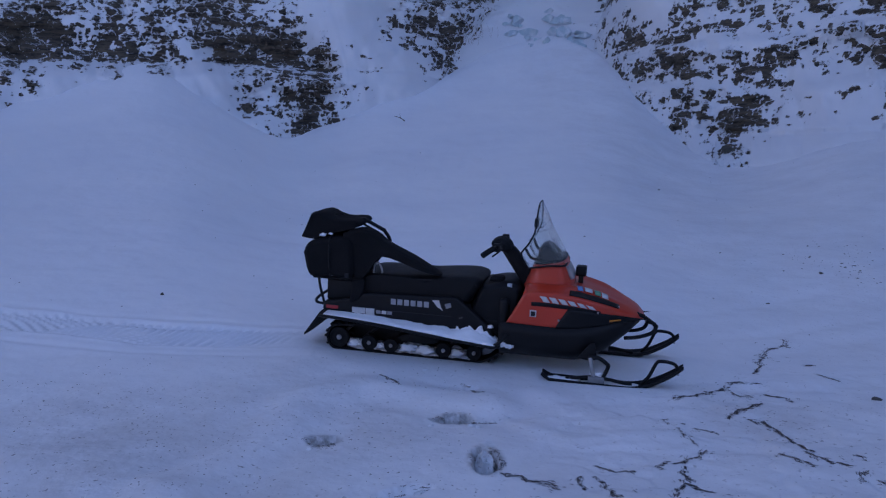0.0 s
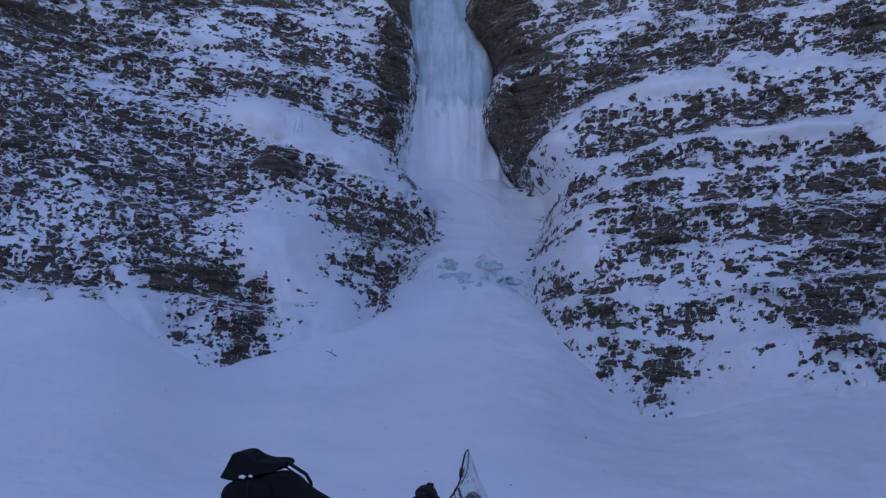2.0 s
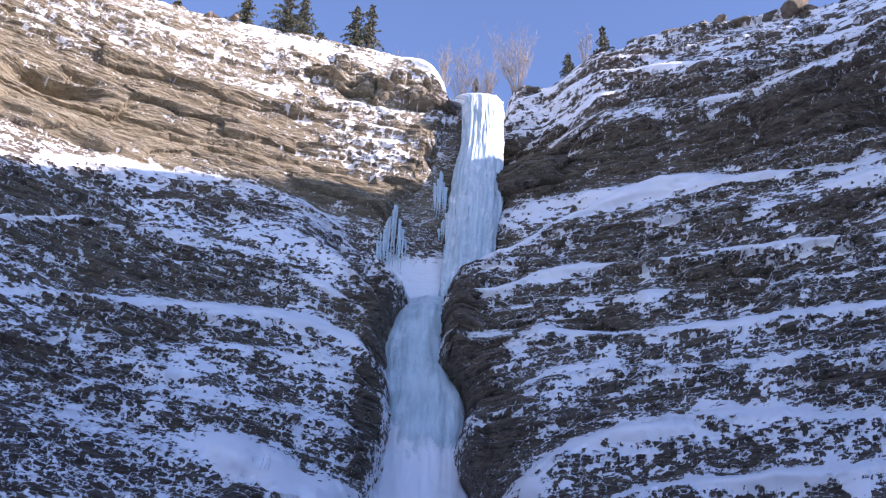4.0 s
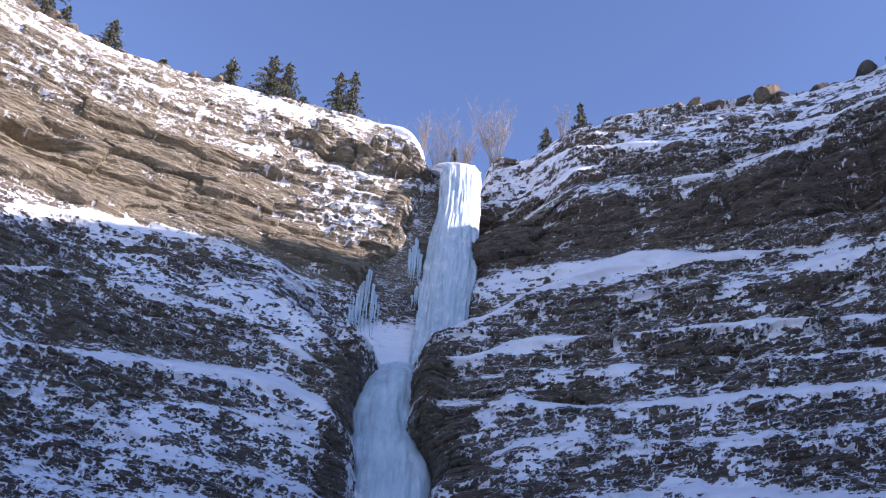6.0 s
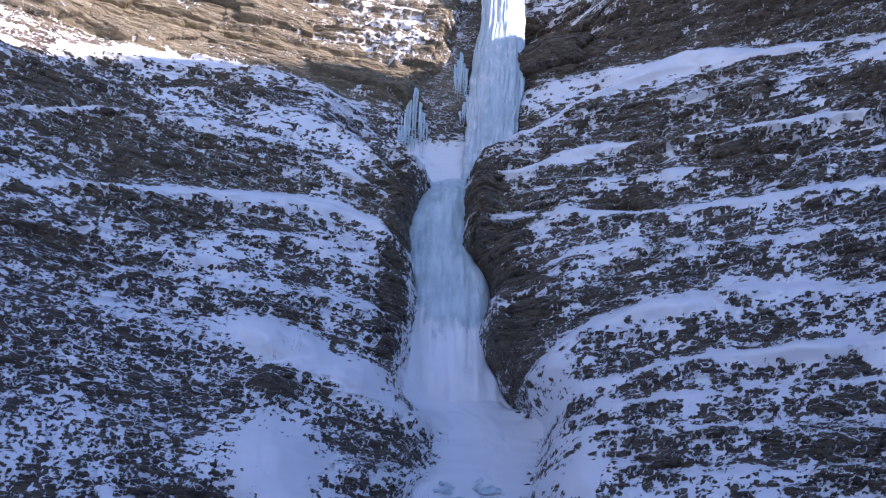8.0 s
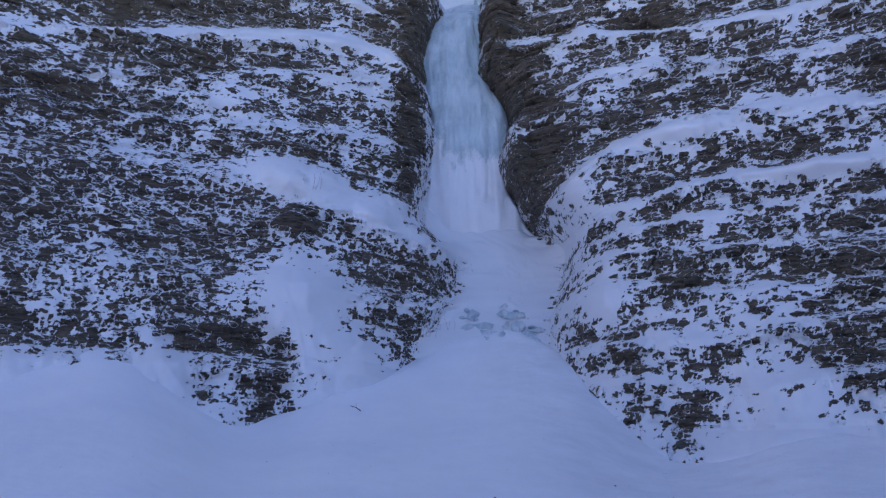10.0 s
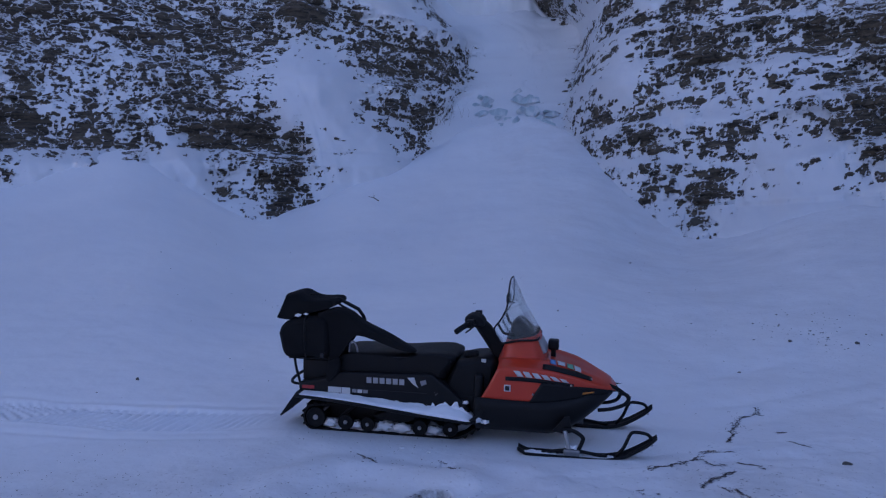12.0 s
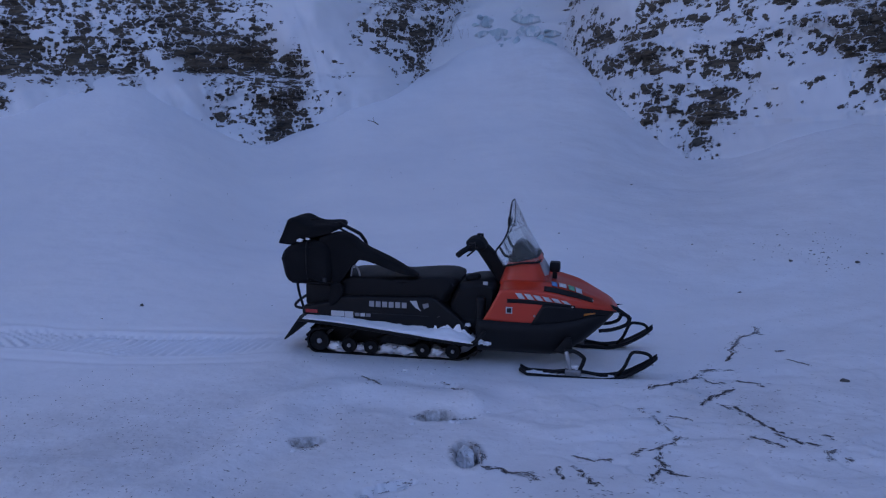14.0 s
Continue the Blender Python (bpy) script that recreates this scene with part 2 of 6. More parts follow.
def marks(x, y, ahead, aside):
    """The machine's trail, boot holes, and broken edges of the crust."""
    wob = 0.03 * fbm(ahead * 1.3, ahead * 0 + 2.2, 2, 302)
    off = np.abs(aside + wob)
    trail = ramp(off, 0.27, 0.245) * ramp(ahead, 0.05, -0.15)
    ribs = np.maximum(np.sin(2 * np.pi * (ahead * 9.5 - 4.0 * aside + 0.6 * fbm(ahead * 2, aside * 3, 2, 303))), 0) ** 3
    z = -trail * (0.012 + 0.055 * ribs * np.clip(0.7 + 1.0 * fbm(ahead * 1.5, aside * 4, 2, 304), 0, 1))
    for s, cut in ((-0.27, 0.03), (0.20, 0.02), (0.27, 0.03), (0.36, 0.015)):
        z = z - cut * np.exp(-((aside + wob - s) / 0.022) ** 2) * ramp(ahead, 0.0, -0.3) * np.clip(0.5 + 1.6 * fbm(ahead * 0.9, ahead * 0 + 9 * s, 3, 313), 0, 1)
    z = z + 0.012 * np.exp(-((off - 0.30) / 0.03) ** 2) * ramp(ahead, 0.3, -0.3) * (0.6 + 0.8 * fbm(ahead * 3, aside * 3, 3, 305))
    for s in (-0.50, 0.42):
        z = z - 0.012 * np.exp(-((aside - s) / 0.05) ** 2) * ramp(ahead, 1.9, 1.4)
    for x0, y0, length, width, turn, deep in HOLES:
        z = z + deep * dent(x, y, x0, y0, length, width, turn)
    d = line_gap(x, y, (0.25, 6.75), (-0.33, 7.0), (-0.72, 7.2), (-1.1, 6.85), (-1.2, 6.0), (-1.6, 5.1)) + 0.06 * fbm(x * 3, y * 3, 3, 306)
    z = z + 0.035 * np.exp(-(d / 0.17) ** 2) - 0.025 * np.exp(-((d - 0.33) / 0.14) ** 2)
    d = line_gap(x, y, (0.3, 7.0), (0.42, 6.36), (0.8, 6.0), (1.6, 6.1), (2.1, 5.9)) + 0.07 * fbm(x * 3, y * 3, 3, 307)
    z = z + 0.018 * np.exp(-(d / 0.10) ** 2)
    d = line_gap(x, y, (-4.5, 6.3), (-2.4, 5.6), (-1.2, 4.6)) + 0.1 * fbm(x * 2, y * 2, 3, 308)
    z = z + 0.05 * np.exp(-(d / 0.3) ** 2)
    crust = ramp(x, 0.2, 1.2) * ramp(y, 8.2, 7.4)
    step = fbm(x * 2.1, y * 2.1, 3, 309)
    z = z + crust * (0.016 * ramp(step, -0.02, 0.02) + 0.010 * ramp(fbm(x * 3.3, y * 4.4, 3, 312), 0.05, 0.09))
    # faint old tracks that swing up the fan
    d = np.abs(np.hypot(x - 1.0, y - 15.5) - 7.2 + 0.2 * fbm(x * 0.8, y * 0.8, 2, 310))
    old = 0.5 * ramp(x, 1.8, 3.4) * ramp(y, 17, 13)
    z = z - 0.05 * old * (np.exp(-((d - 0.25) / 0.13) ** 2) + np.exp(-((d - 1.2) / 0.13) ** 2))
    return z


def ground_height(x, y):
    a = np.degrees(np.arctan2(x, y))
    r = np.hypot(x, y)
    a = a + 1.2 * fbm(x * 0.15, y * 0.15, 2, 5)
    rest = sum(ground_rest(a + d) for d in (-2.4, -1.6, -0.8, 0, 0.8, 1.6, 2.4)) / 7
    reach = sum(ground_reach(a + d) for d in (-2.0, -1.0, 0, 1.0, 2.0)) / 5
    s = np.clip((r - 8.8) / (reach - 8.8), 0, 3.0)
    z = rest * (0.30 * s + 0.70 * s * s)
    z = np.where(s > 1, rest * (1 + 1.2 * (s - 1)), z)
    near = ramp(r, 60, 25)
    ahead, aside = (x + 0.919) * 0.9781 - (y - 8.312) * 0.2079, (x + 0.919) * 0.2079 + (y - 8.312) * 0.9781
    lean = 0.022 - 0.0752 * np.maximum(ahead, -0.2) - 0.015 * np.minimum(ahead + 0.2, 0) + 0.0876 * aside
    z = z * ramp(r, 400, 40) + 0.32 * np.tanh(lean / 0.32) * ramp(r, 24, 12)
    shelf = ramp(np.hypot((ahead - 1.35) / 1.75, aside / 0.72) , 1.35, 1.0)
    z = z + marks(x, y, ahead, aside) * (1 - 0.9 * shelf) * ramp(r, 22, 16)
    z = z + near * (1 - shelf) * (0.06 * fbm(x * 0.35, y * 0.35, 3, 3) * ramp(r, 3, 9) + 0.022 * fbm(x * 1.6 + 0.3 * y, y * 1.6 - 0.3 * x, 3, 7) + 0.06 * fbm(x * 0.5 + 4, y * 0.22, 3, 8) * ramp(r, 10, 16))
    return z


GULLY_Z = [2, 5.7, 7.5, 9.6, 11.3, 14, 16.4, 19.4, 22.5, 24, 26, 30, 34, 41, 47]
def gully_left(z):
    return table(z, GULLY_Z, [0.5, 1.5, 3.5, 3.8, 1.6, 1.9, 2.2, 1.5, 2.4, 2.9, 1.0, 0.6, 3.6, 5.4, 5.6])


def gully_right(z):
    return table(z, GULLY_Z, [9.3, 9.3, 9.9, 10.6, 8.2, 6.7, 7.1, 5.4, 5.3, 5.4, 7.0, 9.0, 9.1, 9.2, 9.3])


def gully_floor(z):
    return table(z, [2, 5.9, 7.5, 8.6, 10.6, 12, 22.8, 23.6, 25.2, 27.1, 39.8, 40.6, 44, 47], [29, 32.7, 34.5, 35.6, 37.0, 37.6, 41.2, 42.2, 43.6, 44.3, 45.4, 46.6, 58, 66])


def wall_radius(a, z):
    """The cliff without its gully: a lower slope of ledges, a terrace, an upper wall, and the rim that leans back."""
    rf = foot_radius(a)
    rt = table(a, [-90, -60, -30, -10, 0, 12, 25, 38, 60, 100, 150], [34, 36, 37.3, 38.6, 39.2, 39.2, 38.0, 36.8, 34, 34, 42])
    s = np.clip((z - 2) / 23, -0.3, 1)
    low = rf + (rt - rf) * np.where(s > 0, np.abs(s) ** 0.9, s)
    zl = z + 3.0 * ramp(a, -9, -25) * ramp(z, 40, 34) + 4.4 * ramp(a, -6, 1.5) * ramp(z, 38, 32)
    zr = z + (1.6 * ramp(a, 15, 9.5) + 1.6 * ramp(a, 24, 39)) * ramp(z, 40, 34)
    left = table(zl, [25, 27, 30, 30.6, 37.2, 45.8, 46.6, 47.4], [0, 1.4, 4.0, 4.2, 5.0, 8.6, 14, 30])
    right = table(zr, [25, 28.2, 30.4, 31, 36.6, 39, 45.4, 46.4, 47.4], [0, 2.0, 4.0, 4.2, 4.0, 5.2, 8.2, 14, 30])
    return low + np.where(z > 25, left + (right - left) * ramp(a, 2, 9), 0)


# The ledges, from the foot up: heights at the knots of bearing, then half the depth of the snow on the ledge and how well it holds.
KNOTS_LEFT = [-26, -20, -14, -8, -3, 1]
LEDGES_LEFT = [([-1] * 6, 0.4, 0), ([2.4] * 6, 0.4, 0), ([4.4] * 6, 0.4, 0), ([7.6] * 6, 0.4, 0),
               ([11.3, 11.6, 11.9, 11.7, 10.9, 10.0], 0.75, 0.8), ([13.3, 13.5, 13.8, 14.3, 14.5, 14.2], 0.42, 0.55),
               ([14.9, 15.6, 16.3, 17.2, 17.8, 16.6], 0.26, 0.5), ([16.6, 17.5, 18.5, 19.3, 19.4, 18.0], 0.48, 1.0),
               ([18.8, 20.4, 21.4, 21.7, 20.7, 19.2], 0.26, 0.5), ([20.3, 22.3, 23.3, 23.1, 21.9, 20.3], 0.40, 0.8),
               ([24.4, 25.6, 26.6, 26.5, 24.8, 21.6], 0.24, 0.45), ([27.5, 29.2, 30.0, 30.4, 29.2, 24.2], 0.50, 1.0)]
LEDGES_LEFT += [([h] * 6, 0.3, 0) for h in (32, 34.6, 37, 38.8, 40.5, 42.3, 44, 46, 48)]
KNOTS_RIGHT = [9, 14, 20, 26, 32, 39]
LEDGES_RIGHT = [([-1] * 6, 0.4, 0), ([2.4, 2.4, 2.2, 2.3, 2.3, 2.3], 0.35, 0.5), ([4.0, 3.8, 3.5, 3.8, 4.0, 4.2], 0.22, 0.45),
                ([4.9, 4.9, 4.9, 5.4, 5.6, 5.7], 0.24, 0.5), ([7.0, 7.0, 6.4, 6.4, 6.3, 6.3], 0.28, 0.45), ([8.1, 8.1, 8.0, 8.0, 7.8, 7.7], 0.20, 0.6),
                ([8.8, 8.9, 9.2, 9.3, 9.0, 8.9], 0.20, 0.75), ([9.5, 9.9, 10.6, 10.5, 10.5, 10.7], 0.32, 0.9), ([10.9, 12.7, 13.6, 13.4, 12.7, 12.2], 0.44, 0.95)]
LEDGES_RIGHT += [([16.0, 17.0, 16.5, 16.0, 15.8, 15.8], 0.28, 0.85), ([19.9, 19.2, 18.5, 18.1, 17.8, 17.2], 0.38, 1.0), ([21.5, 21.6, 21.2, 20.6, 20.0, 19.2], 0.30, 0.45),
                 ([22.8, 23.9, 23.7, 23.0, 22.3, 21.2], 0.40, 1.0), ([25.4, 27.2, 27.5, 26.8, 26.0, 25.0], 0.26, 0.35), ([27.2, 28.9, 30.6, 30.4, 29.7, 29.0], 0.60, 0.9),
                 ([36.0, 37.4, 37.7, 36.4, 36.6, 37.8], 0.28, 0.55), ([37.3, 38.8, 40.0, 38.7, 38.2, 38.9], 0.30, 0.6), ([41.6, 42.8, 41.6, 41.2, 41.0, 41.0], 0.35, 0.55),
                 ([43.4, 44.2, 43.4, 43.0, 43.0, 43.0], 0.3, 0.4), ([46] * 6, 0.3, 0), ([48] * 6, 0.3, 0)]


def ledge_phase(a, z, knots, ledges):
    """0 at the foot of a step of rock, 1 at the back of the ledge above it; the step's height; and how much snow the ledges hold."""
    bearings = np.linspace(knots[0], knots[-1], 300)
    below, above, lying = np.full(z.shape, -2.0), np.full(z.shape, 50.0), np.zeros(z.shape)
    for heights, deep, hold in ledges:
        c = np.interp(a, bearings, table(bearings, knots, heights))
        back = c + 0.45 * deep
        below = np.where(z >= back, np.maximum(below, back), below)
        above = np.where(z < back, np.minimum(above, back), above)
        if hold:
            lying = lying + hold * np.exp(-np.abs((z - c) / deep) ** 3)
    h = np.maximum(above - below, 0.3)
    return (z - below) / h, h, lying


def spot(a, z, a0, z0, wa, wz):
    return np.exp(-((a - a0) / wa) ** 2 - ((z - z0) / wz) ** 2)


# bearing, height, half width in degrees, half height, strength
BARE_ROCK = [(0.9, 20.8, 0.9, 2.0, 1.0), (0.6, 15.5, 0.9, 2.6, 1.0), (6.5, 21.7, 1.1, 1.6, 1.1), (6.6, 17.8, 1.0, 1.9, 1.1), (9.6, 15.8, 1.3, 0.7, 0.9), (9.5, 13.4, 1.5, 0.9, 0.9),
             (8.8, 10.8, 1.0, 0.7, 1.0), (8.0, 12.6, 1.2, 1.3, 0.9), (8.3, 17.2, 1.2, 1.6, 0.5), (16.5, 19.6, 2.4, 0.9, 0.45), (24.5, 21.5, 3.0, 0.7, 0.45), (28.2, 25.4, 4.0, 0.8, 0.4), (17, 26.2, 3.0, 0.8, 0.35), (33, 24.6, 3.0, 0.7, 0.35)]
BARE_ROCK += [(-18.5, 26.8, 4.0, 0.8, 0.38), (-18.5, 19.7, 4.5, 0.7, 0.45), (-24, 22.9, 3.0, 0.7, 0.5), (-18.5, 18.6, 0.9, 0.9, 0.5),
             (-6.9, 9.5, 1.4, 0.4, 1.0), (-23, 31.7, 9.0, 1.0, 0.55), (17.5, 6.8, 2.5, 1.1, 0.5), (-21, 14.6, 4.0, 1.8, 0.28), (-23, 10.5, 3.0, 2.0, 0.15), (18.5, 3.0, 3.6, 0.7, 0.30), (17.5, 1.9, 1.8, 0.4, 0.45)]
BARE_ROCK += [(-24.4, 5.1, 1.2, 0.5, 0.45), (-21.0, 5.0, 1.6, 0.5, 0.45), (-13.0, 5.3, 1.6, 0.6, 0.35), (-9.4, 5.4, 1.4, 0.5, 0.5), (-7.4, 4.8, 0.8, 0.6, 0.4), (-11.8, 3.5, 1.0, 0.35, 0.5), (-8.2, 3.3, 0.9, 0.5, 0.35)]
SNOW_PATCHES = [(18.5, 12.8, 4.0, 0.45, 0.8), (25.5, 10.3, 5.0, 0.4, 0.6), (12.4, 19.4, 1.0, 0.8, 0.6), (19.6, 20.6, 1.0, 1.1, 0.6), (12.8, 6.5, 2.0, 0.7, 0.8), (12, 11, 1.6, 0.8, 0.5),
                (-12.5, 18.7, 3.5, 0.6, 0.6), (-6.0, 11.6, 4.0, 0.9, 0.8), (-1.3, 10.6, 1.8, 0.8, 0.7), (-6.0, 6.9, 3.0, 1.9, 1.05), (-2.5, 4.9, 3.2, 1.0, 1.1), (-13.5, 4.3, 1.2, 0.5, 0.5),
                (-7, 16.8, 4, 0.5, 0.5), (-5.5, 19, 2.5, 0.6, 0.5)]
SNOW_PATCHES += [(-6, 24.5, 5, 1.2, 0.5), (-2.5, 22.5, 1.6, 1.2, 0.5), (-14, 14.8, 5, 0.35, 0.4), (11, 30.0, 3.0, 0.9, 0.7), (16, 31.0, 4.0, 0.7, 0.8), (22, 31.0, 4.0, 0.6, 0.8), (28.5, 29.7, 4.0, 0.6, 0.7), (36, 27.2, 4.0, 0.6, 0.7), (23.5, 3.0, 2.5, 1.0, 0.4)]


def cliff_fields(a, z):
    """Plan distance, snow cover (over 0.5 is snow) and warmth of the rock."""
    u = np.radians(a) * 38.0
    wall = wall_radius(a, z)
    # the gully
    gl, gr, floor = gully_left(z), gully_right(z), gully_floor(z)
    gl = gl + 0.35 * fbm(z * 0.8, z * 0 + 3.3, 3, 91)
    gr = gr + 0.35 * fbm(z * 0.8, z * 0 + 8.3, 3, 92)
    out = np.maximum(np.maximum(gl - a, a - gr), 0)
    low = ramp(z, 13, 11)
    inside = ramp(np.maximum(gl - a, a - gr), 0.9 * low, -0.5 - 0.9 * low)
    deep = np.maximum(floor - wall, 0)
    soft = 0.30 + 0.5 * ramp(z, 12.5, 9.5)
    sink = deep * (1 - (1 - inside) * (1 - np.exp(-out / soft) * (0.8 + 0.17 * ramp(z, 13, 11))))
    # along the rock's own surface, where it turns into the gully
    u = u + sink * (1 - 2 * ramp((a - gl) / np.maximum(gr - gl, 0.5), 0.2, 0.8))
    side = ramp(a, 2.5, 7.5)
    zw = z + 0.22 * fbm(u * 0.12, z * 0.1, 3, 11) + 0.10 * fbm(u * 0.7, z * 0.6, 2, 12)
    pl, hl, sl = ledge_phase(a, zw, KNOTS_LEFT, LEDGES_LEFT)
    pr, hr, sr = ledge_phase(a, zw, KNOTS_RIGHT, LEDGES_RIGHT)
    phase, step, lying = pl + (pr - pl) * side, hl + (hr - hl) * side, sl + (sr - sl) * side
    lying = lying * np.clip(1.0 + 0.9 * fbm(u * 0.25, z * 0.6, 4, 79), 0.4, 1.25)
    # the scree-like lower left face has hardly any ledges
    scree = ramp(z, 15.5, 11) * ramp(z, 5.2, 6.4) * ramp(a, -4, -9)
    dusty = np.maximum(scree, ramp(a, -9, -14) * ramp(z, 17.5, 15) * ramp(z, 6.0, 7.0))
    upper = ramp(z, 29.5 + 1.6 * side, 31 + 1.6 * side) * ramp(z, 38.5 - 2.0 * side, 36.5 - 2.0 * side)
    saw = np.clip(step, 0.8, 3.2) * 0.32 * (np.minimum(phase / 0.78, (1 - phase) / 0.22) - 0.5) * (1 - 0.75 * scree)
    # rock
    wob = 0.5 * fbm(u * 0.5, z * 0.5, 2, 21)
    h1, e1 = blocks(u / 1.8 + 0.6 * wob, zw / 0.66 + 0.3 * wob, 31)
    h2, e2 = blocks(u / 0.46 + 0.6 * wob, zw / 0.25 + 0.4 * wob, 41)
    h3, e3 = blocks(u / 0.25, zw / 0.14 + 0.4 * wob, 51)
    rough = fbm(u * 1.7 + wob, zw * 4.0, 4, 66)
    h4 = blocks(u / 0.17, zw / 0.10 + 0.4 * wob, 56)[0]
    h0, e0 = blocks(u / 4.6 + 0.6 * wob, zw / 1.3 + 0.5 * wob, 25)
    high = ramp(z, 28, 31)
    crag = ramp(a, -8.5, -6) * ramp(a, 6.5, 5) * ramp(z, 37.0, 38.2) * ramp(z, 44.5, 43)
    bedded = high * ramp(a, 4, -1) * (1 - crag)
    h6, e6 = blocks(u / 1.1 + 0.8 * wob, zw / 0.95 + 0.45 * u, 27)
    beds = np.tanh(3.5 * fbm(u * 0.07, zw * 1.5, 4, 67))
    shape = saw + (0.25 + 0.35 * high) * fbm(u * 0.25, z * 0.25, 4, 61) + high * (1 - 0.6 * bedded) * (1.2 * (h0 - 0.5) - 0.30 * (1 - e0)) + 0.22 * bedded * beds + crag * (1.1 * (h6 - 0.5) - 0.2 * (1 - e6))
    tall = side * ramp(z, 16, 20) * ramp(z, 31, 29.5)
    thin = np.abs(fbm(u * 0.30 + 0.5 * wob, zw * 3.2, 3, 68))
    slab = np.tanh(4.0 * fbm(u * 0.22, zw * 1.9 + 0.3 * wob, 3, 69))
    broken = (1 - 0.6 * scree) * (1 - 0.6 * bedded)
    rock = shape + ((0.34 + 0.36 * tall) * (h1 - 0.5) + 0.13 * (h2 - 0.5) + 0.07 * (h3 - 0.5)) * broken + (0.13 + 0.05 * tall) * slab * (1 - 0.6 * scree) * (1 - 0.5 * bedded) - 0.20 * thin + 0.08 * rough - 0.12 * (1 - e1) * broken - 0.03 * (1 - e2)
    # how far the stones stand out of the snow, stone by stone
    proud = (0.14 + 0.10 * side + 0.22 * tall) * (h1 - 0.5) * (1 - scree) + (0.50 - 0.4 * scree) * (h2 - 0.5) + (0.50 - 0.1 * scree) * (h3 - 0.5) + (0.42 - 0.1 * scree) * rough - 0.30 * (1 - e2) - 0.24 * (1 - e3) - 0.12 * (1 - e1) + 0.8 * scree * (h4 - 0.5) + 0.22
    proud = proud * (1 - 0.5 * np.clip(lying, 0, 1))
    # snow lies on the ledges, in patches and in steep runnels, and is blown off the steep rock
    patch = fbm(u * 0.22, z * 0.30, 3, 71)
    small = fbm(u * 0.8, z * 0.9, 3, 77)
    runnel = ramp(fbm(u * 0.75 + 0.2 * z, z * 0.22, 3, 78), 0.22, 0.42) * ramp(z, 30, 28)
    bias = -0.125 - 0.03 * side - 0.02 * (1 - side) + 0.06 * scree - 0.035 * dusty * ramp(a, -8, -14) + 0.06 * (1 - side) * ramp(z, 10, 12) * ramp(z, 17.5, 16) + 0.24 * patch + 0.30 * small + 0.40 * np.exp(-np.maximum(z - ground_rest(a), 0) / 0.6) * (1 - 0.5 * ramp(a, -13, -18))
    bias = bias + (0.54 + 0.35 * side * high + 0.22 * tall) * lying * (1 - 0.6 * dusty * ramp(a, -8, -13)) - 0.08 * ramp(a, -9, -15) * ramp(z, 19, 16) * ramp(z, 6, 8) + 0.22 * runnel * (0.4 + 0.6 * side) * (1 - scree) + 0.20 * ramp(z, 5.0, 2.5)
    bias = bias - 0.05 * tall * ramp(phase, 0.9, 0.6)
    bias = bias - 0.50 * upper * (1 + 0.1 * side) - 0.03 * ramp(z, 16, 22) * (1 - upper)
    bias = bias + 0.03 * ramp(z, 38, 41) * (1 - side) - 0.10 * ramp(z, 37, 38) * side * ramp(z, 40, 39) + 0.16 * side * ramp(z, 39.5, 41.5)
    bias = bias + 0.9 * ramp(z, 45.6, 46.4)
    # bare dark rock beside the ice
    bare = 0.6 * spot(a, z, 9.5, 34, 3.0, 4.0) - 0.62 * spot(a, z, 0.4, 34.4, 3.2, 2.2) - 0.75 * spot(a, z, -6.5, 44.6, 4.5, 0.9) - 0.7 * spot(a, z, 2.0, 45.2, 2.6, 0.6) + 0.30 * crag * (0.4 + 1.2 * (h6 - 0.3)) - 0.62 * spot(a, z, -1.0, 35.0, 4.0, 2.0) * (0.7 + 1.2 * rough)
    for a0, z0, wa, wz, much in BARE_ROCK:
        bare = bare + much * spot(a, z, a0, z0, wa, wz)
    for a0, z0, wa, wz, much in SNOW_PATCHES:
        bare = bare - much * spot(a, z + 0.04 * (u - np.radians(a0) * 38.0) * (a0 < 0), a0, z0, wa, wz)
    bias = bias - 0.10 * scree
    bare = bare - 1.1 * np.exp(-out / 0.5) * ramp(z, 13.0, 11.2) * ramp(z, 9.2, 10.0) * (1 - spot(a, z, 9.0, 10.8, 1.2, 1.0))
    bias = bias - 0.9 * bare - 0.045 * ramp(z, 16.5, 19.5) * ramp(z, 28, 25.5)
    snow = bias + 0.10 * fbm(u * 0.4, z * 0.4, 2, 81) + 0.45 * saw
    lift = np.maximum(rock, snow - 0.38 * lying - 0.15 * runnel)
    cover = 0.5 + (snow - proud - high * 0.4 * (h0 - 0.5)) * (3.0 - 1.5 * dusty)
    cover = np.maximum(cover, 0.10 + 0.04 * dusty - 0.6 * np.clip(bare, 0, 0.8) - 0.35 * upper)
    radius = wall - lift * (1 - 0.8 * inside) + sink
    radius = radius - 1.5 * (spot(a, z, 7.4, 13.6, 1.2, 1.8) + spot(a, z, 6.4, 20.5, 1.1, 2.2) + 0.6 * spot(a, z, 8.6, 17, 1.2, 1.2) + 0.6 * spot(a, z, 0.2, 19.5, 1.2, 2.0)) * ramp(np.maximum(gl - a, a - gr), -0.2, 0.4)
    radius = radius + 3.0 * ramp(z, 33.0, 37.0) * ramp(a, 8.0, 9.6) * ramp(a, 18, 12)
    # hollows under the overhangs
    radius = radius + 2.6 * spot(a, z, -24.5, 33.3, 2.6, 0.45) + 1.0 * spot(a, z, -22.5, 34.2, 1.6, 0.3) + 2.6 * spot(a, z, 37.8, 32.4, 2.2, 1.1) + 0.9 * spot(a, z, -3.0, 40.2, 0.8, 0.6)
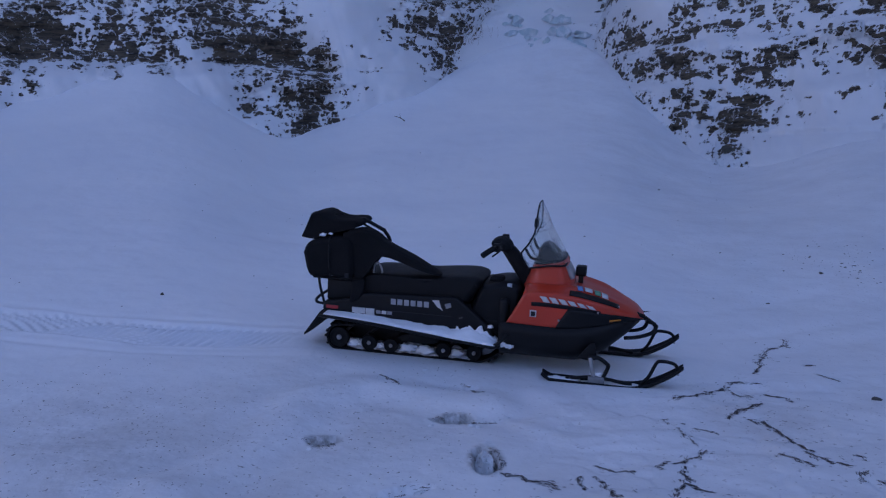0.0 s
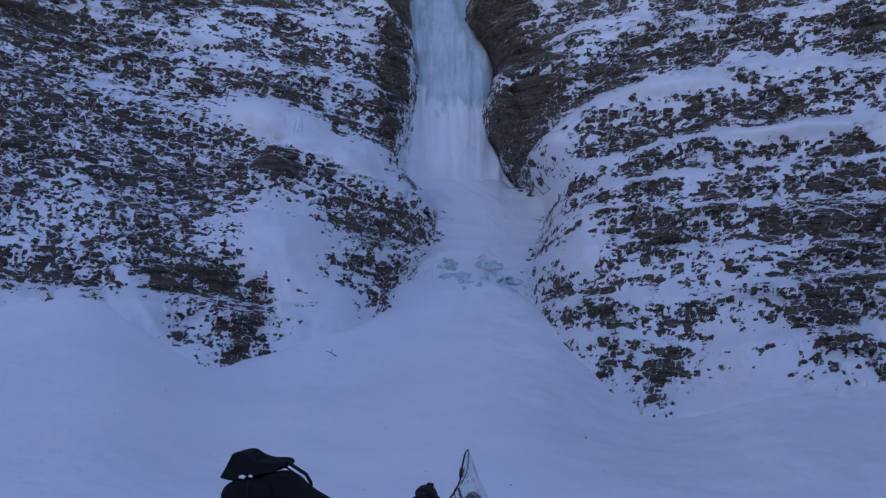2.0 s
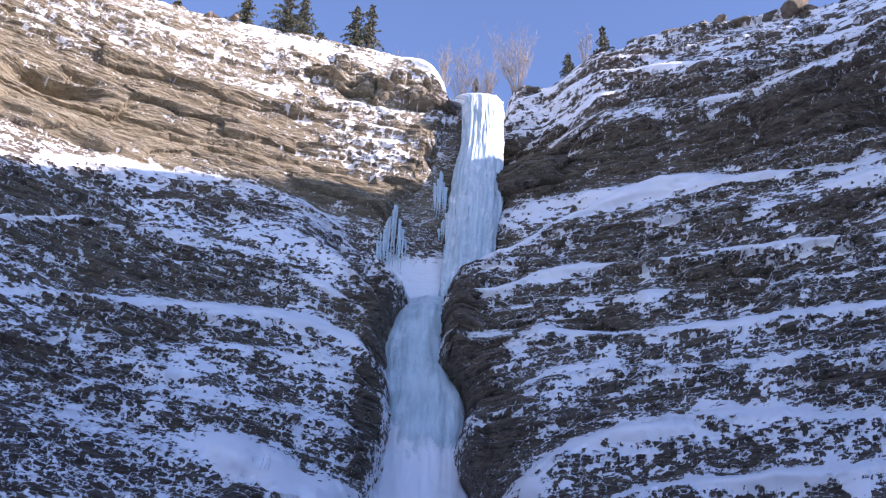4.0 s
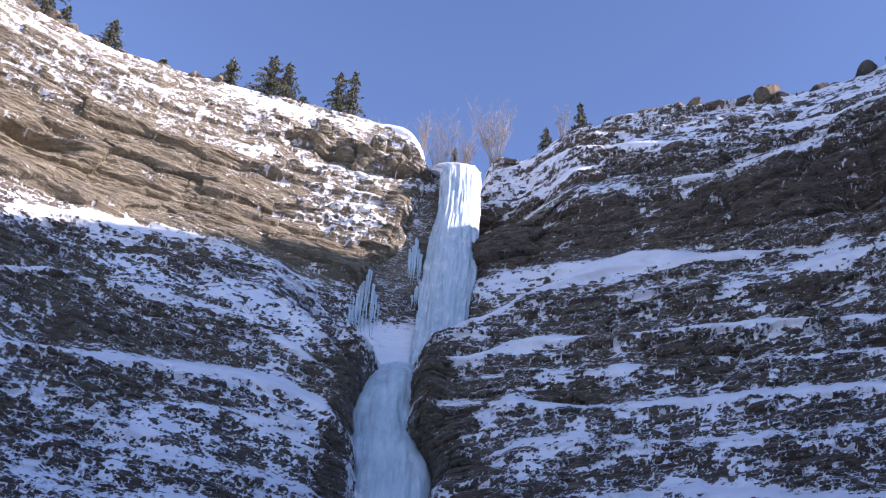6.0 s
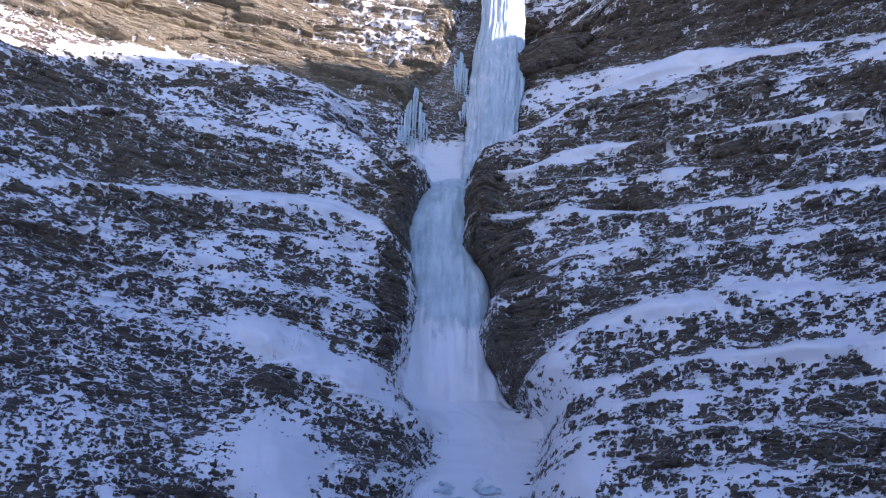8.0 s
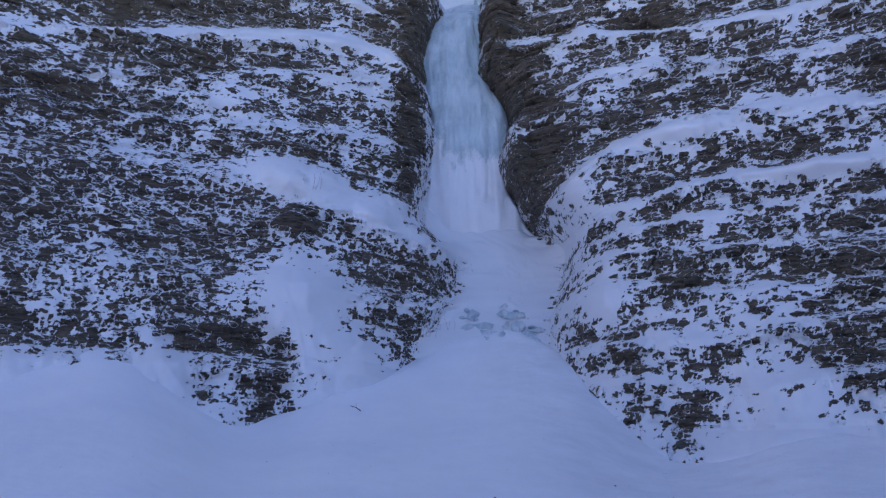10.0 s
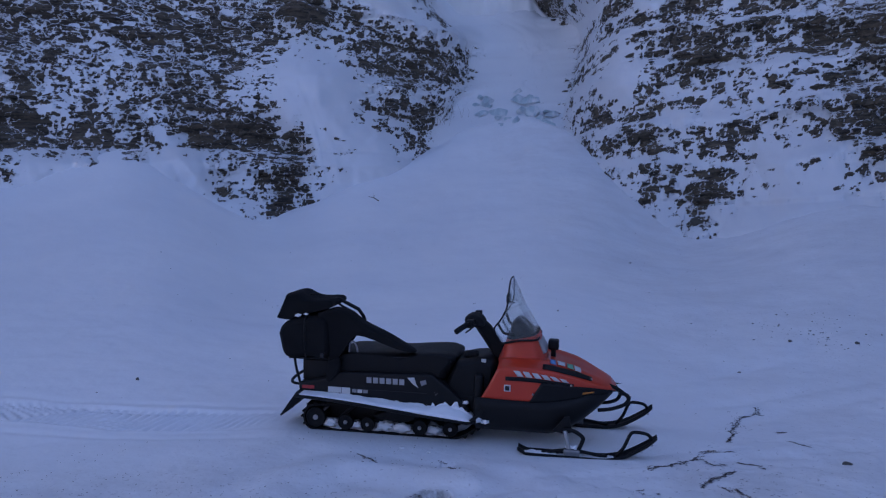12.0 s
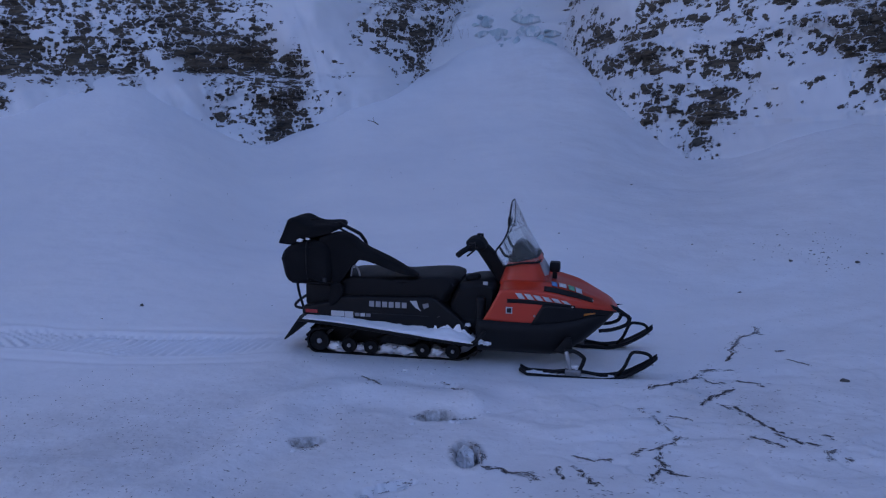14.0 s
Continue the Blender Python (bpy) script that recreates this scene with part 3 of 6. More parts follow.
    radius = radius - 0.9 * spot(a, z, -6.9, 9.6, 1.5, 0.5)
    # rounded shoulders of the buttresses
    radius = radius + 1.6 * np.exp(-out / 2.0) * ramp(z, 44, 40) * np.clip(1 - sink / np.maximum(deep, 0.3), 0, 1) * ramp(deep, 0.3, 2.0)
    cover = cover + (1.35 + 0.3 * patch - cover) * inside * ramp(z, 29, 27)
    frost = 0.05 + 0.62 * spot(a, z, 1.4, 34.8, 2.6, 2.2) + 0.25 * patch + 0.35 * small
    cover = cover + (frost - cover) * inside * ramp(z, 27, 29) * 0.95
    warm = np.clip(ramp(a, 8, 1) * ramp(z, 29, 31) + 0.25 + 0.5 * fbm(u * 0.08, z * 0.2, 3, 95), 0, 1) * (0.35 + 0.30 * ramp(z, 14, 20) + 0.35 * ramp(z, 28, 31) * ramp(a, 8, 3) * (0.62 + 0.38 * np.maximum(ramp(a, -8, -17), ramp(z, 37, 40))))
    return radius, cover, warm, rock * (1 - inside)


def rim_drop(a, z):
    """How far the rim lies under its even height: at both ends of the wall, and where the stream comes over."""
    return ramp(z, 34, 44) * (1.3 * ramp(a, -9, -24) + 2.2 * ramp(a, 22, 40) * ramp(a, 52, 46)) + 4.0 * ramp(z, 40.5, 45.0) * np.exp(-((a - 6.6) / 2.2) ** 2)


def build_cliff():
    a = np.concatenate([np.arange(-90, -34, 1.0), np.arange(-34, 46, 0.080), np.arange(46, 131, 1.0)])
    z = np.concatenate([np.arange(-1, 46.4, 0.066), np.arange(46.4, 47.4, 0.1)])
    A, Z = np.meshgrid(a, z)
    # more columns where the rock turns into the gully
    weight = 1 + 5 * np.exp(-np.abs(A - gully_left(Z)) / 0.6) + 5 * np.exp(-np.abs(A - gully_right(Z)) / 0.6)
    run = np.cumsum(weight * np.gradient(a)[None, :], axis=1)
    run = a[0] + (run - run[:, :1]) / (run[:, -1:] - run[:, :1]) * (a[-1] - a[0])
    A = np.array([np.interp(a, r, a) for r in run])
    R, cover, warm, rock = cliff_fields(A, Z)
    # snow catches on the small tops and slides off the small faces
    tops = -np.gradient(rock, axis=0) / np.gradient(Z, axis=0)
    cover = np.clip(cover + 0.15 * np.clip(tops, -1.4, 2.2), -0.35, 1.6)
    rad = np.radians(A)
    # the canyon wall falls away behind the viewer
    fall = ramp(A, 131, 118) * ramp(A, -90, -60)
    # right of view the unseen rim is raised 5 m to place its shadow
    Zt = (Z - rim_drop(A, Z) + ramp(Z, 30, 46) * table(A, [-91, 46, 54, 66, 74, 131], [0, 0, 0, 0, 5.0, 5.0])) * (0.12 + 0.88 * fall)
    pts = np.stack([R * np.sin(rad), R * np.cos(rad), Zt], -1)
    me = grid_mesh("cliff", pts)
    smooth_flags = (cover[:-1, :-1] > 0.95).reshape(-1)
    me.polygons.foreach_set("use_smooth", smooth_flags)
    attribute(me, "snow", cover)
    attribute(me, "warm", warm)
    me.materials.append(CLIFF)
    return tagged(new("cliff", me), "tall layered brown rock cliff with snow on its ledges", "cliff", kind="structure")


def build_ground():
    ring = np.concatenate([[0.02], np.arange(0.4, 3.0, 0.2), np.arange(3.0, 5.0, 0.045), np.arange(5.0, 6.7, 0.028), np.arange(6.7, 8.2, 0.045), np.arange(8.2, 9.6, 0.022), np.arange(9.6, 14.0, 0.045), np.arange(14, 40, 0.25), 40 * 1.12 ** np.arange(0, 38)])
    a = np.concatenate([np.arange(-180, -36, 3.0), np.arange(-36, 4, 0.11), np.arange(4, 46, 0.2), np.arange(46, 180, 3.0)])
    A, R = np.meshgrid(np.radians(a), ring)
    X, Y = R * np.sin(A), R * np.cos(A)
    Z = ground_height(X, Y)
    me = grid_mesh("ground", np.stack([X, Y, Z], -1)[::-1], closed=True)
    grit = np.clip(0.7 * np.exp(-((X - 2.2) / 0.4) ** 2 - ((Y - 6.6) / 0.6) ** 2) + ramp(R, 9, 6) * (0.45 + 0.55 * ramp(X, 0.5, -2.5)) + 0.35 * ramp(X, 1.5, 4), 0, 1)
    attribute(me, "grit", grit[::-1])
    stain = sum(ramp(np.hypot((X - x0) / (1.15 * length), (Y - y0) / (1.5 * width)) if abs(turn) < 1 else np.hypot((X - x0) / (1.5 * width), (Y - y0) / (1.15 * length)), 1.1, 0.6) for x0, y0, length, width, turn, deep in HOLES if deep > 0.05)
    attribute(me, "stain", np.clip(stain, 0, 1)[::-1])
    me.materials.append(SNOW)
    return tagged(new("ground", me), "wind-packed snow rising in a fan to the cliff", "snow", kind="structure")


def build_sky_blocker():
    """An unseen slope added behind the viewer to cut low sky light off the cliff."""
    a, q = np.meshgrid(np.arange(120, 262, 1.5), np.linspace(0, 1, 24))
    r = 58 + 16 * q + 3.0 * fbm(a * 0.08, q * 3, 3, 121)
    z = -3 + 24 * q * ramp(a, 120, 132) * ramp(a, 262, 246) + 1.5 * fbm(a * 0.12, q * 4, 3, 122)
    rad = np.radians(a)
    me = grid_mesh("unseen_slope", np.stack([r * np.sin(rad), r * np.cos(rad), z], -1))
    attribute(me, "snow", 0.35 + 0.5 * fbm(a * 0.5, q * 14, 3, 123))
    attribute(me, "warm", 0.3 + 0 * a)
    me.materials.append(CLIFF)
    return tagged(new("sky_blocker", me), "unseen rocky slope added behind the viewer to block low sky light", "slope", kind="structure")


build_cliff()
build_ground()
build_sky_blocker()


# ---------------------------------------------------------------- shaping helpers
def polar(a, r, z):
    return Vector((r * math.sin(radians(a)), r * math.cos(radians(a)), z))


def surface(a, z):
    """A place on the cliff."""
    r = cliff_fields(np.array([float(a)]), np.array([float(z)]))[0]
    return polar(a, float(r[0]), z - lowered(a, z))


def lowered(a, z):
    return float(rim_drop(np.array(float(a)), np.array(float(z))))


def link(name, me, mat, parent=None, label=""):
    if isinstance(me, bmesh.types.BMesh):
        bm, me = me, bpy.data.meshes.new(name)
        bm.to_mesh(me)
        bm.free()
    if mat is not None and not me.materials:
        me.materials.append(mat)
    ob = new(name, me)
    if parent is not None:
        ob.parent = parent
    if label:
        ob["label"] = label
    return ob


def smooth(me, on=True):
    me.polygons.foreach_set("use_smooth", np.full(len(me.polygons), on, dtype=bool))
    return me


def spline(points, per=6):
    """Points along a Catmull-Rom curve."""
    p = [Vector(q) for q in points]
    p = [p[0] * 2 - p[1]] + p + [p[-1] * 2 - p[-2]]
    out = []
    for k in range(1, len(p) - 2):
        for i in range(per):
            t = i / per
            a, b, c, d = p[k - 1], p[k], p[k + 1], p[k + 2]
            out.append(0.5 * (2 * b + (c - a) * t + (2 * a - 5 * b + 4 * c - d) * t * t + (3 * b - a - 3 * c + d) * t ** 3))
    out.append(p[-2])
    return out


def sweep(bm, points, radii, seg=8):
    """A capped tube along points, added to bm."""
    n = len(points)
    rings = []
    side = None
    for k, q in enumerate(points):
        way = (points[min(k + 1, n - 1)] - points[max(k - 1, 0)]).normalized()
        if side is None:
            side = way.orthogonal().normalized()
        side = (side - way * side.dot(way)).normalized()
        up = way.cross(side)
        r = radii[k] if isinstance(radii, (list, tuple)) else radii
        rings.append([bm.verts.new(q + (side * math.cos(2 * math.pi * i / seg) + up * math.sin(2 * math.pi * i / seg)) * r) for i in range(seg)])
    for r0, r1 in zip(rings, rings[1:]):
        for i in range(seg):
            f = bm.faces.new((r0[i], r0[(i + 1) % seg], r1[(i + 1) % seg], r1[i]))
            f.smooth = True
    bm.faces.new(rings[0][::-1])
    bm.faces.new(rings[-1])
    return bm


def tube(points, radius, seg=8, per=5, curved=True):
    bm = bmesh.new()
    pts = spline(points, per) if curved and len(points) > 2 else [Vector(q) for q in points]
    return sweep(bm, pts, radius, seg)


# ---------------------------------------------------------------- frozen waterfall
def ice_flow(name, low, high, rows, stream, label):
    z = np.linspace(low, high, rows)
    s = np.linspace(-1, 1, 60)
    S, Z = np.meshgrid(s, z)
    gl, gr = gully_left(Z) - 0.35, gully_right(Z) + 0.35
    A = gl + (gr - gl) * (S + 1) / 2
    u = np.radians(A) * 40
    bulge = 0.55 * (1 - S * S) + 0.30 * fbm(u * 1.3, Z * 0.18, 4, 101) + 0.18 * fbm(u * 0.5, Z * 0.7, 3, 102)
    bulge = bulge + 0.10 * np.abs(fbm(u * 3.0, Z * 0.35, 3, 103))
    edge = ramp(np.abs(S), 0.86, 1.0)
    ends = ramp(Z, 12.2, 9.6) * 1.0 + ramp(Z, 24.0, 24.6)
    R = gully_floor(Z) - 0.20 - bulge * 1.0 + 1.0 * edge + 1.5 * ends
    rad = np.radians(A)
    me = grid_mesh(name, np.stack([R * np.sin(rad), R * np.cos(rad), Z], -1))
    attribute(me, "snow", 1.15 * ramp(Z + 3.2 * fbm(u * 0.55, Z * 0.30, 4, 104), 17.6, 11.4) + 0.15 * ramp(np.abs(S), 0.6, 1.0) + 0.3 * ramp(Z, 22.5, 24) - 0.02)
    me.materials.append(ICE)
    ob = new(name, me)
    ob.parent = stream
    ob["label"] = label


def build_lower_ice():
    stream = new("frozen_stream")
    ice_flow("ice_apron", 9.4, 14.9, 54, stream, "snow-dusted lower edge of the ice")
    ice_flow("ice_chute", 14.9, 24.6, 94, stream, "fluted pale blue ice")
    return tagged(stream, "pale blue frozen stream filling the steep rock gully", "ice")


def build_column():
    """The free-hanging upper fall: one closed column with flutes, wide at its foot and at the lip."""
    z = np.linspace(24.0, 40.85, 190)
    th = np.linspace(0, 2 * np.pi, 160, endpoint=False)
    TH, Z = np.meshgrid(th, z)
    left = table(Z, [24, 26.5, 29, 33, 37, 39.0, 40.0, 41.6], [5.2, 5.3, 5.6, 5.9, 6.5, 6.4, 5.4, 4.8])
    right = table(Z, [24, 29, 31, 35, 38, 41.6], [8.4, 8.9, 9.25, 9.35, 9.3, 9.1])
    mid, half = (left + right) / 2, np.radians((right - left) / 2) * 44.8
    depth = table(Z, [24, 29, 38, 41.6], [1.3, 0.85, 0.8, 0.9])
    flute = 1 + 0.17 * fbm(TH * 5.0 / 1.0 + 3 * np.sin(Z * 0.12), Z * 0.22, 4, 111) + 0.20 * np.abs(fbm(TH * 9.0, Z * 0.5, 3, 112)) + 0.10 * np.abs(fbm(TH * 20.0, Z * 0.6, 2, 113))
    back = table(Z, [24, 28, 35, 38.8, 39.7, 40.3, 40.9], [43.6, 44.2, 44.5, 44.1, 44.7, 46.5, 51.0])
    X = half * np.cos(TH) * flute
    D = -depth * np.sin(TH) * flute
    rad = np.radians(mid)
    R = back + D
    pts = np.stack([R * np.sin(rad) + X * np.cos(rad), R * np.cos(rad) - X * np.sin(rad), Z], -1)
    me = grid_mesh("ice_column", pts, closed=True)
    attribute(me, "snow", 0.34 + 0.5 * ramp(Z, 37, 40.5))
    me.materials.append(ICE)
    return tagged(new("ice_column", me), "tall white frozen waterfall column hanging over the lip", "ice")


def ice_curtain(a, z_top, width, drop, count, seed):
    """A cluster of tapering icicles grown together on the rock."""
    rng = random.Random(seed)
    root = new("ice_curtain")
    root.location = surface(a, z_top)
    for k in range(count):
        bm = bmesh.new()
        da = (k + 0.5) / count - 0.5 + rng.uniform(-0.04, 0.04)
        top = z_top + rng.uniform(-0.7, 0.2) - abs(da) * drop * 1.0
        length = (drop - (z_top - top)) * rng.uniform(0.7, 1.08)
        w = math.degrees(da * width / 44.5)
        anchor = surface(a + w, top)
        out = Vector((-anchor.x, -anchor.y, 0)).normalized()
        anchor = anchor - root.location
        r0 = width / count * rng.uniform(0.6, 0.95)
        pts, rad = [], []
        for i in range(9):
            t = i / 8
            pts.append(anchor + out * (0.18 + 0.12 * t) + Vector((rng.uniform(-0.03, 0.03), 0, -length * t)))
            rad.append(max(r0 * (1 - t) ** 0.7 * (0.8 + 0.3 * rng.random()), 0.015))
        sweep(bm, pts, rad, 8)
        link("icicle", bm, ICE, root)
    return tagged(root, "cluster of white icicles frozen to the dark rock wall", "icicles", "icicle clusters")


build_lower_ice()
build_column()
ice_curtain(1.45, 31.4, 1.5, 4.6, 13, 1)
ice_curtain(0.7, 29.2, 1.0, 2.4, 8, 4)
ice_curtain(4.75, 34.6, 0.9, 4.0, 8, 2)
ice_curtain(5.2, 30.9, 0.7, 2.2, 6, 3)


def ice_block(a, r, z, size, seed):
    """A broken slab: the hull of a few random corners."""
    rng = random.Random(seed)
    bm = bmesh.new()
    wide, deep, tall = rng.uniform(0.8, 1.4), rng.uniform(0.5, 0.9), rng.uniform(0.35, 0.8)
    for _ in range(13):
        d = Vector((rng.gauss(0, 1), rng.gauss(0, 1), rng.gauss(0, 1))).normalized()
        bm.verts.new((d.x * wide * size, d.y * deep * size, d.z * tall * size))
    hull = bmesh.ops.convex_hull(bm, input=bm.verts[:])
    bmesh.ops.delete(bm, geom=[v for v in hull["geom_interior"] + hull["geom_unused"] if isinstance(v, bmesh.types.BMVert)], context='VERTS')
    bmesh.ops.bevel(bm, geom=bm.edges[:], offset=0.04 * size, segments=1, affect='EDGES', clamp_overlap=True)
    ob = link("ice_block", bm, ICE)
    attribute(ob.data, "snow", np.full(len(ob.data.vertices), 0.40))
    ob.matrix_world = Matrix.Translation(polar(a, r, z)) @ pose(0, 0, 0, rng.uniform(-25, 25), rng.uniform(-25, 25), rng.uniform(0, 180))
    return tagged(ob, "broken slab of blue ice bedded in the snow", "ice", "broken ice slabs")


for k in range(26):
    rng = random.Random(40 + k)
    aa = 4.0 + 4.8 * k / 25 + rng.uniform(-0.3, 0.3)
    zz = 6.5 + 0.5 * math.sin(k * 0.5) + rng.uniform(-0.5, 0.5)
    ice_block(aa, float(gully_floor(np.array([zz]))[0]) - 0.2, zz - 0.1, rng.uniform(0.14, 0.48), 50 + k)


# ---------------------------------------------------------------- the rim
def make_boulder_mat(name, dark, light):
    n = Nodes(name)
    c = n.ramp(n.noise(1.6, 5, 0.65), (0.3, dark), (0.7, light))
    c = n.mix(n.grey(n.noise(7.0, 4), 0.4, 0.7, 0.0, 0.5), c, tuple(v * 0.45 for v in dark))
    n.bump(n.noise(4.0, 6, 0.7), 0.15, 0.8)
    return n.set(Base_Color=c, Roughness=0.88)


BOULDER = make_boulder_mat("boulder_rock", (0.13, 0.10, 0.07), (0.31, 0.25, 0.17))
DARK_BOULDER = make_boulder_mat("dark_boulder_rock", (0.06, 0.055, 0.045), (0.17, 0.15, 0.12))


def boulder(place, size, mat, seed, label, flat=0.75):
    rng = random.Random(seed)
    bm = bmesh.new()
    bmesh.ops.create_icosphere(bm, subdivisions=3, radius=1)
    planes = [(Vector((rng.gauss(0, 1), rng.gauss(0, 1), rng.gauss(0, 1))).normalized(), rng.uniform(0.32, 0.62)) for _ in range(12)]
    for v in bm.verts:
        d = v.co.normalized()
        k = 1.0
        for p, h in planes:
            c = d.dot(p)
            if c > 0:
                k = min(k, h / c)
        k *= 1 + 0.07 * noise.noise(d * 3 + Vector((seed, 1, 0)))
        v.co = Vector((d.x * 1.5, d.y * 1.2, d.z * flat)) * k * size * 1.15
    ob = link("boulder", bm, mat)
    ob.matrix_world = Matrix.Translation(place) @ pose(0, 0, 0, 0, 0, rng.uniform(0, 360))
    return tagged(ob, label, "boulder", "boulders on the rim")


def rim_place(a, back=0.0):
    """A place on the rolled edge of the cliff, a little behind its crest."""
    zs = np.arange(42.0, 46.9, 0.1)
    r = cliff_fields(np.full(zs.shape, float(a)), zs)[0]
    zs = np.array([z - lowered(a, z) for z in zs])
    k = int(np.argmax((zs - EYE) / r))
    return polar(a, float(r[k]) + back, float(zs[k]) + 0.06 * back)


for k, (a, size, dark) in enumerate([(23.3, 0.55, 0), (24.6, 0.4, 0), (25.8, 0.5, 0), (27.2, 0.6, 0), (28.4, 0.45, 0), (29.4, 0.7, 0), (31.2, 0.5, 1), (32.8, 0.95, 0),
                                     (34.2, 0.5, 1), (36.9, 0.75, 1), (38.2, 0.5, 1), (40.3, 0.85, 1), (42.6, 0.8, 1), (17.4, 0.4, 1), (20.3, 0.5, 1)]):
    p = rim_place(a, 0.3)
    boulder(p + Vector((0, 0, size * 0.05)), size * 0.9, DARK_BOULDER if dark else BOULDER, 200 + k,
            "dark angular boulder on the snowy cliff edge" if dark else "reddish brown boulder on the snowy cliff edge", 0.62)
for k, (a, size) in enumerate([(-28.0, 0.55), (-26.6, 0.5), (-25.7, 0.42), (-24.8, 0.55), (-23.0, 0.4), (-20.8, 0.36), (-17.2, 0.32), (-15.2, 0.36), (-14.6, 0.42), (-13.2, 0.45), (-8.0, 0.5)]):
    p = rim_place(a, 0.1)
    boulder(p + Vector((0, 0, size * 0.1 - (0.9 if a > -10 else 0))), size, BOULDER, 240 + k, "tan sunlit boulder bedded in the rim")

# spruces
def make_needle():
    n = Nodes("needles")
    info = n.tree.nodes.new("ShaderNodeNewGeometry").outputs["Random Per Island"]
    c = n.ramp(info, (0.0, (0.036, 0.046, 0.024)), (0.6, (0.078, 0.082, 0.044)), (1.0, (0.16, 0.14, 0.08)))
    return n.set(Base_Color=c, Roughness=0.7)


def make_bark(name, c0, c1):
    n = Nodes(name)
    c = n.ramp(n.noise(9.0, 4, 0.6, n.stretched(1, 1, 0.3)), (0.3, c0), (0.7, c1))
    n.bump(n.noise(22.0, 3), 0.02, 0.6)
    return n.set(Base_Color=c, Roughness=0.9)


NEEDLE, BARK = make_needle(), make_bark("bark", (0.09, 0.07, 0.055), (0.2, 0.16, 0.13))
TWIG = make_bark("twig_bark", (0.20, 0.165, 0.13), (0.36, 0.31, 0.26))


def spruce(place, height, spread, seed, thin=1.0):
    rng = random.Random(seed)
    root = new("spruce_tree")
    root.location = place
    bm = bmesh.new()
    bend = rng.uniform(-0.03, 0.03) * height
    stem = [Vector((bend * (i / 6) ** 2, 0, height * i / 6 - 0.5 * (i == 0))) for i in range(7)]
    sweep(bm, stem, [0.035 * height * (1 - i / 6.3) for i in range(7)], 7)
    link("trunk", bm, BARK, root)
    verts, faces = [], []

    def leaf(p, way, size):
        side = way.cross(Vector((rng.uniform(-1, 1), rng.uniform(-1, 1), rng.uniform(-1, 1)))).normalized()
        k = len(verts)
        verts.extend([p - side * size * 0.22, p + way * size * 0.5 - side * size * 0.3, p + way * size, p + way * size * 0.5 + side * size * 0.3])
        faces.append((k, k + 1, k + 2, k + 3))

    levels = int(9 * thin + height * 2.2)
    for lv in range(levels):
        t = 0.10 + 0.88 * lv / levels
        z0 = height * t
        reach0 = spread * (1 - t) ** 0.75 * (0.75 + 0.3 * math.sin(t * 17 + seed))
        for b in range(rng.randint(6, 8)):
            ang = rng.uniform(0, 2 * math.pi)
            reach = reach0 * rng.uniform(0.35, 1.2) + 0.05
            out = Vector((math.cos(ang), math.sin(ang), 0))
            for i in range(max(3, int(reach / 0.07))):
                q = (i + rng.random()) / max(3, int(reach / 0.07))
                p = Vector((bend * t * t, 0, z0)) + out * reach * q + Vector((0, 0, 0.10 * reach * math.sin(q * 3) - 0.30 * reach * q * q))
                for _ in range(3):
                    way = (out * rng.uniform(0.2, 1.0) + Vector((rng.uniform(-0.8, 0.8), rng.uniform(-0.8, 0.8), rng.uniform(-0.5, 0.5)))).normalized()
                    leaf(p, way, rng.uniform(0.09, 0.20))
    for i in range(14):
        leaf(Vector((bend, 0, height * (0.95 + 0.004 * i))), Vector((rng.uniform(-0.6, 0.6), rng.uniform(-0.6, 0.6), 1)).normalized(), 0.15)
    me = bpy.data.meshes.new("crown")
    me.from_pydata(verts, [], faces)
    link("crown", me, NEEDLE, root)
    return tagged(root, "small dark green spruce on the snowy cliff top", "tree", "spruces on the rim")


for k, (a, back, height, spread) in enumerate([(-29.0, 1.0, 4.2, 1.3), (-27.2, 0.8, 3.4, 1.1), (-25.6, 1.5, 1.9, 0.5), (-21.9, 0.9, 2.4, 0.8), (-17.6, 1.2, 0.9, 0.3), (-12.3, 1.2, 2.5, 0.8),
                                               (-8.9, 1.4, 3.7, 1.35), (-7.7, 1.8, 3.3, 0.9), (-6.0, 1.2, 0.9, 0.4), (-3.1, 1.2, 3.5, 0.85), (-1.9, 1.4, 3.9, 0.85),
                                               (14.9, 0.8, 1.9, 0.42), (17.9, 0.8, 2.2, 0.42)]):
    spruce(rim_place(a, back * 0.4) + Vector((0, 0, -0.3)), height * 1.32, spread * 1.85, 300 + k)
spruce(polar(7.1, 53.0, 43.0), 6.2, 1.1, 330)


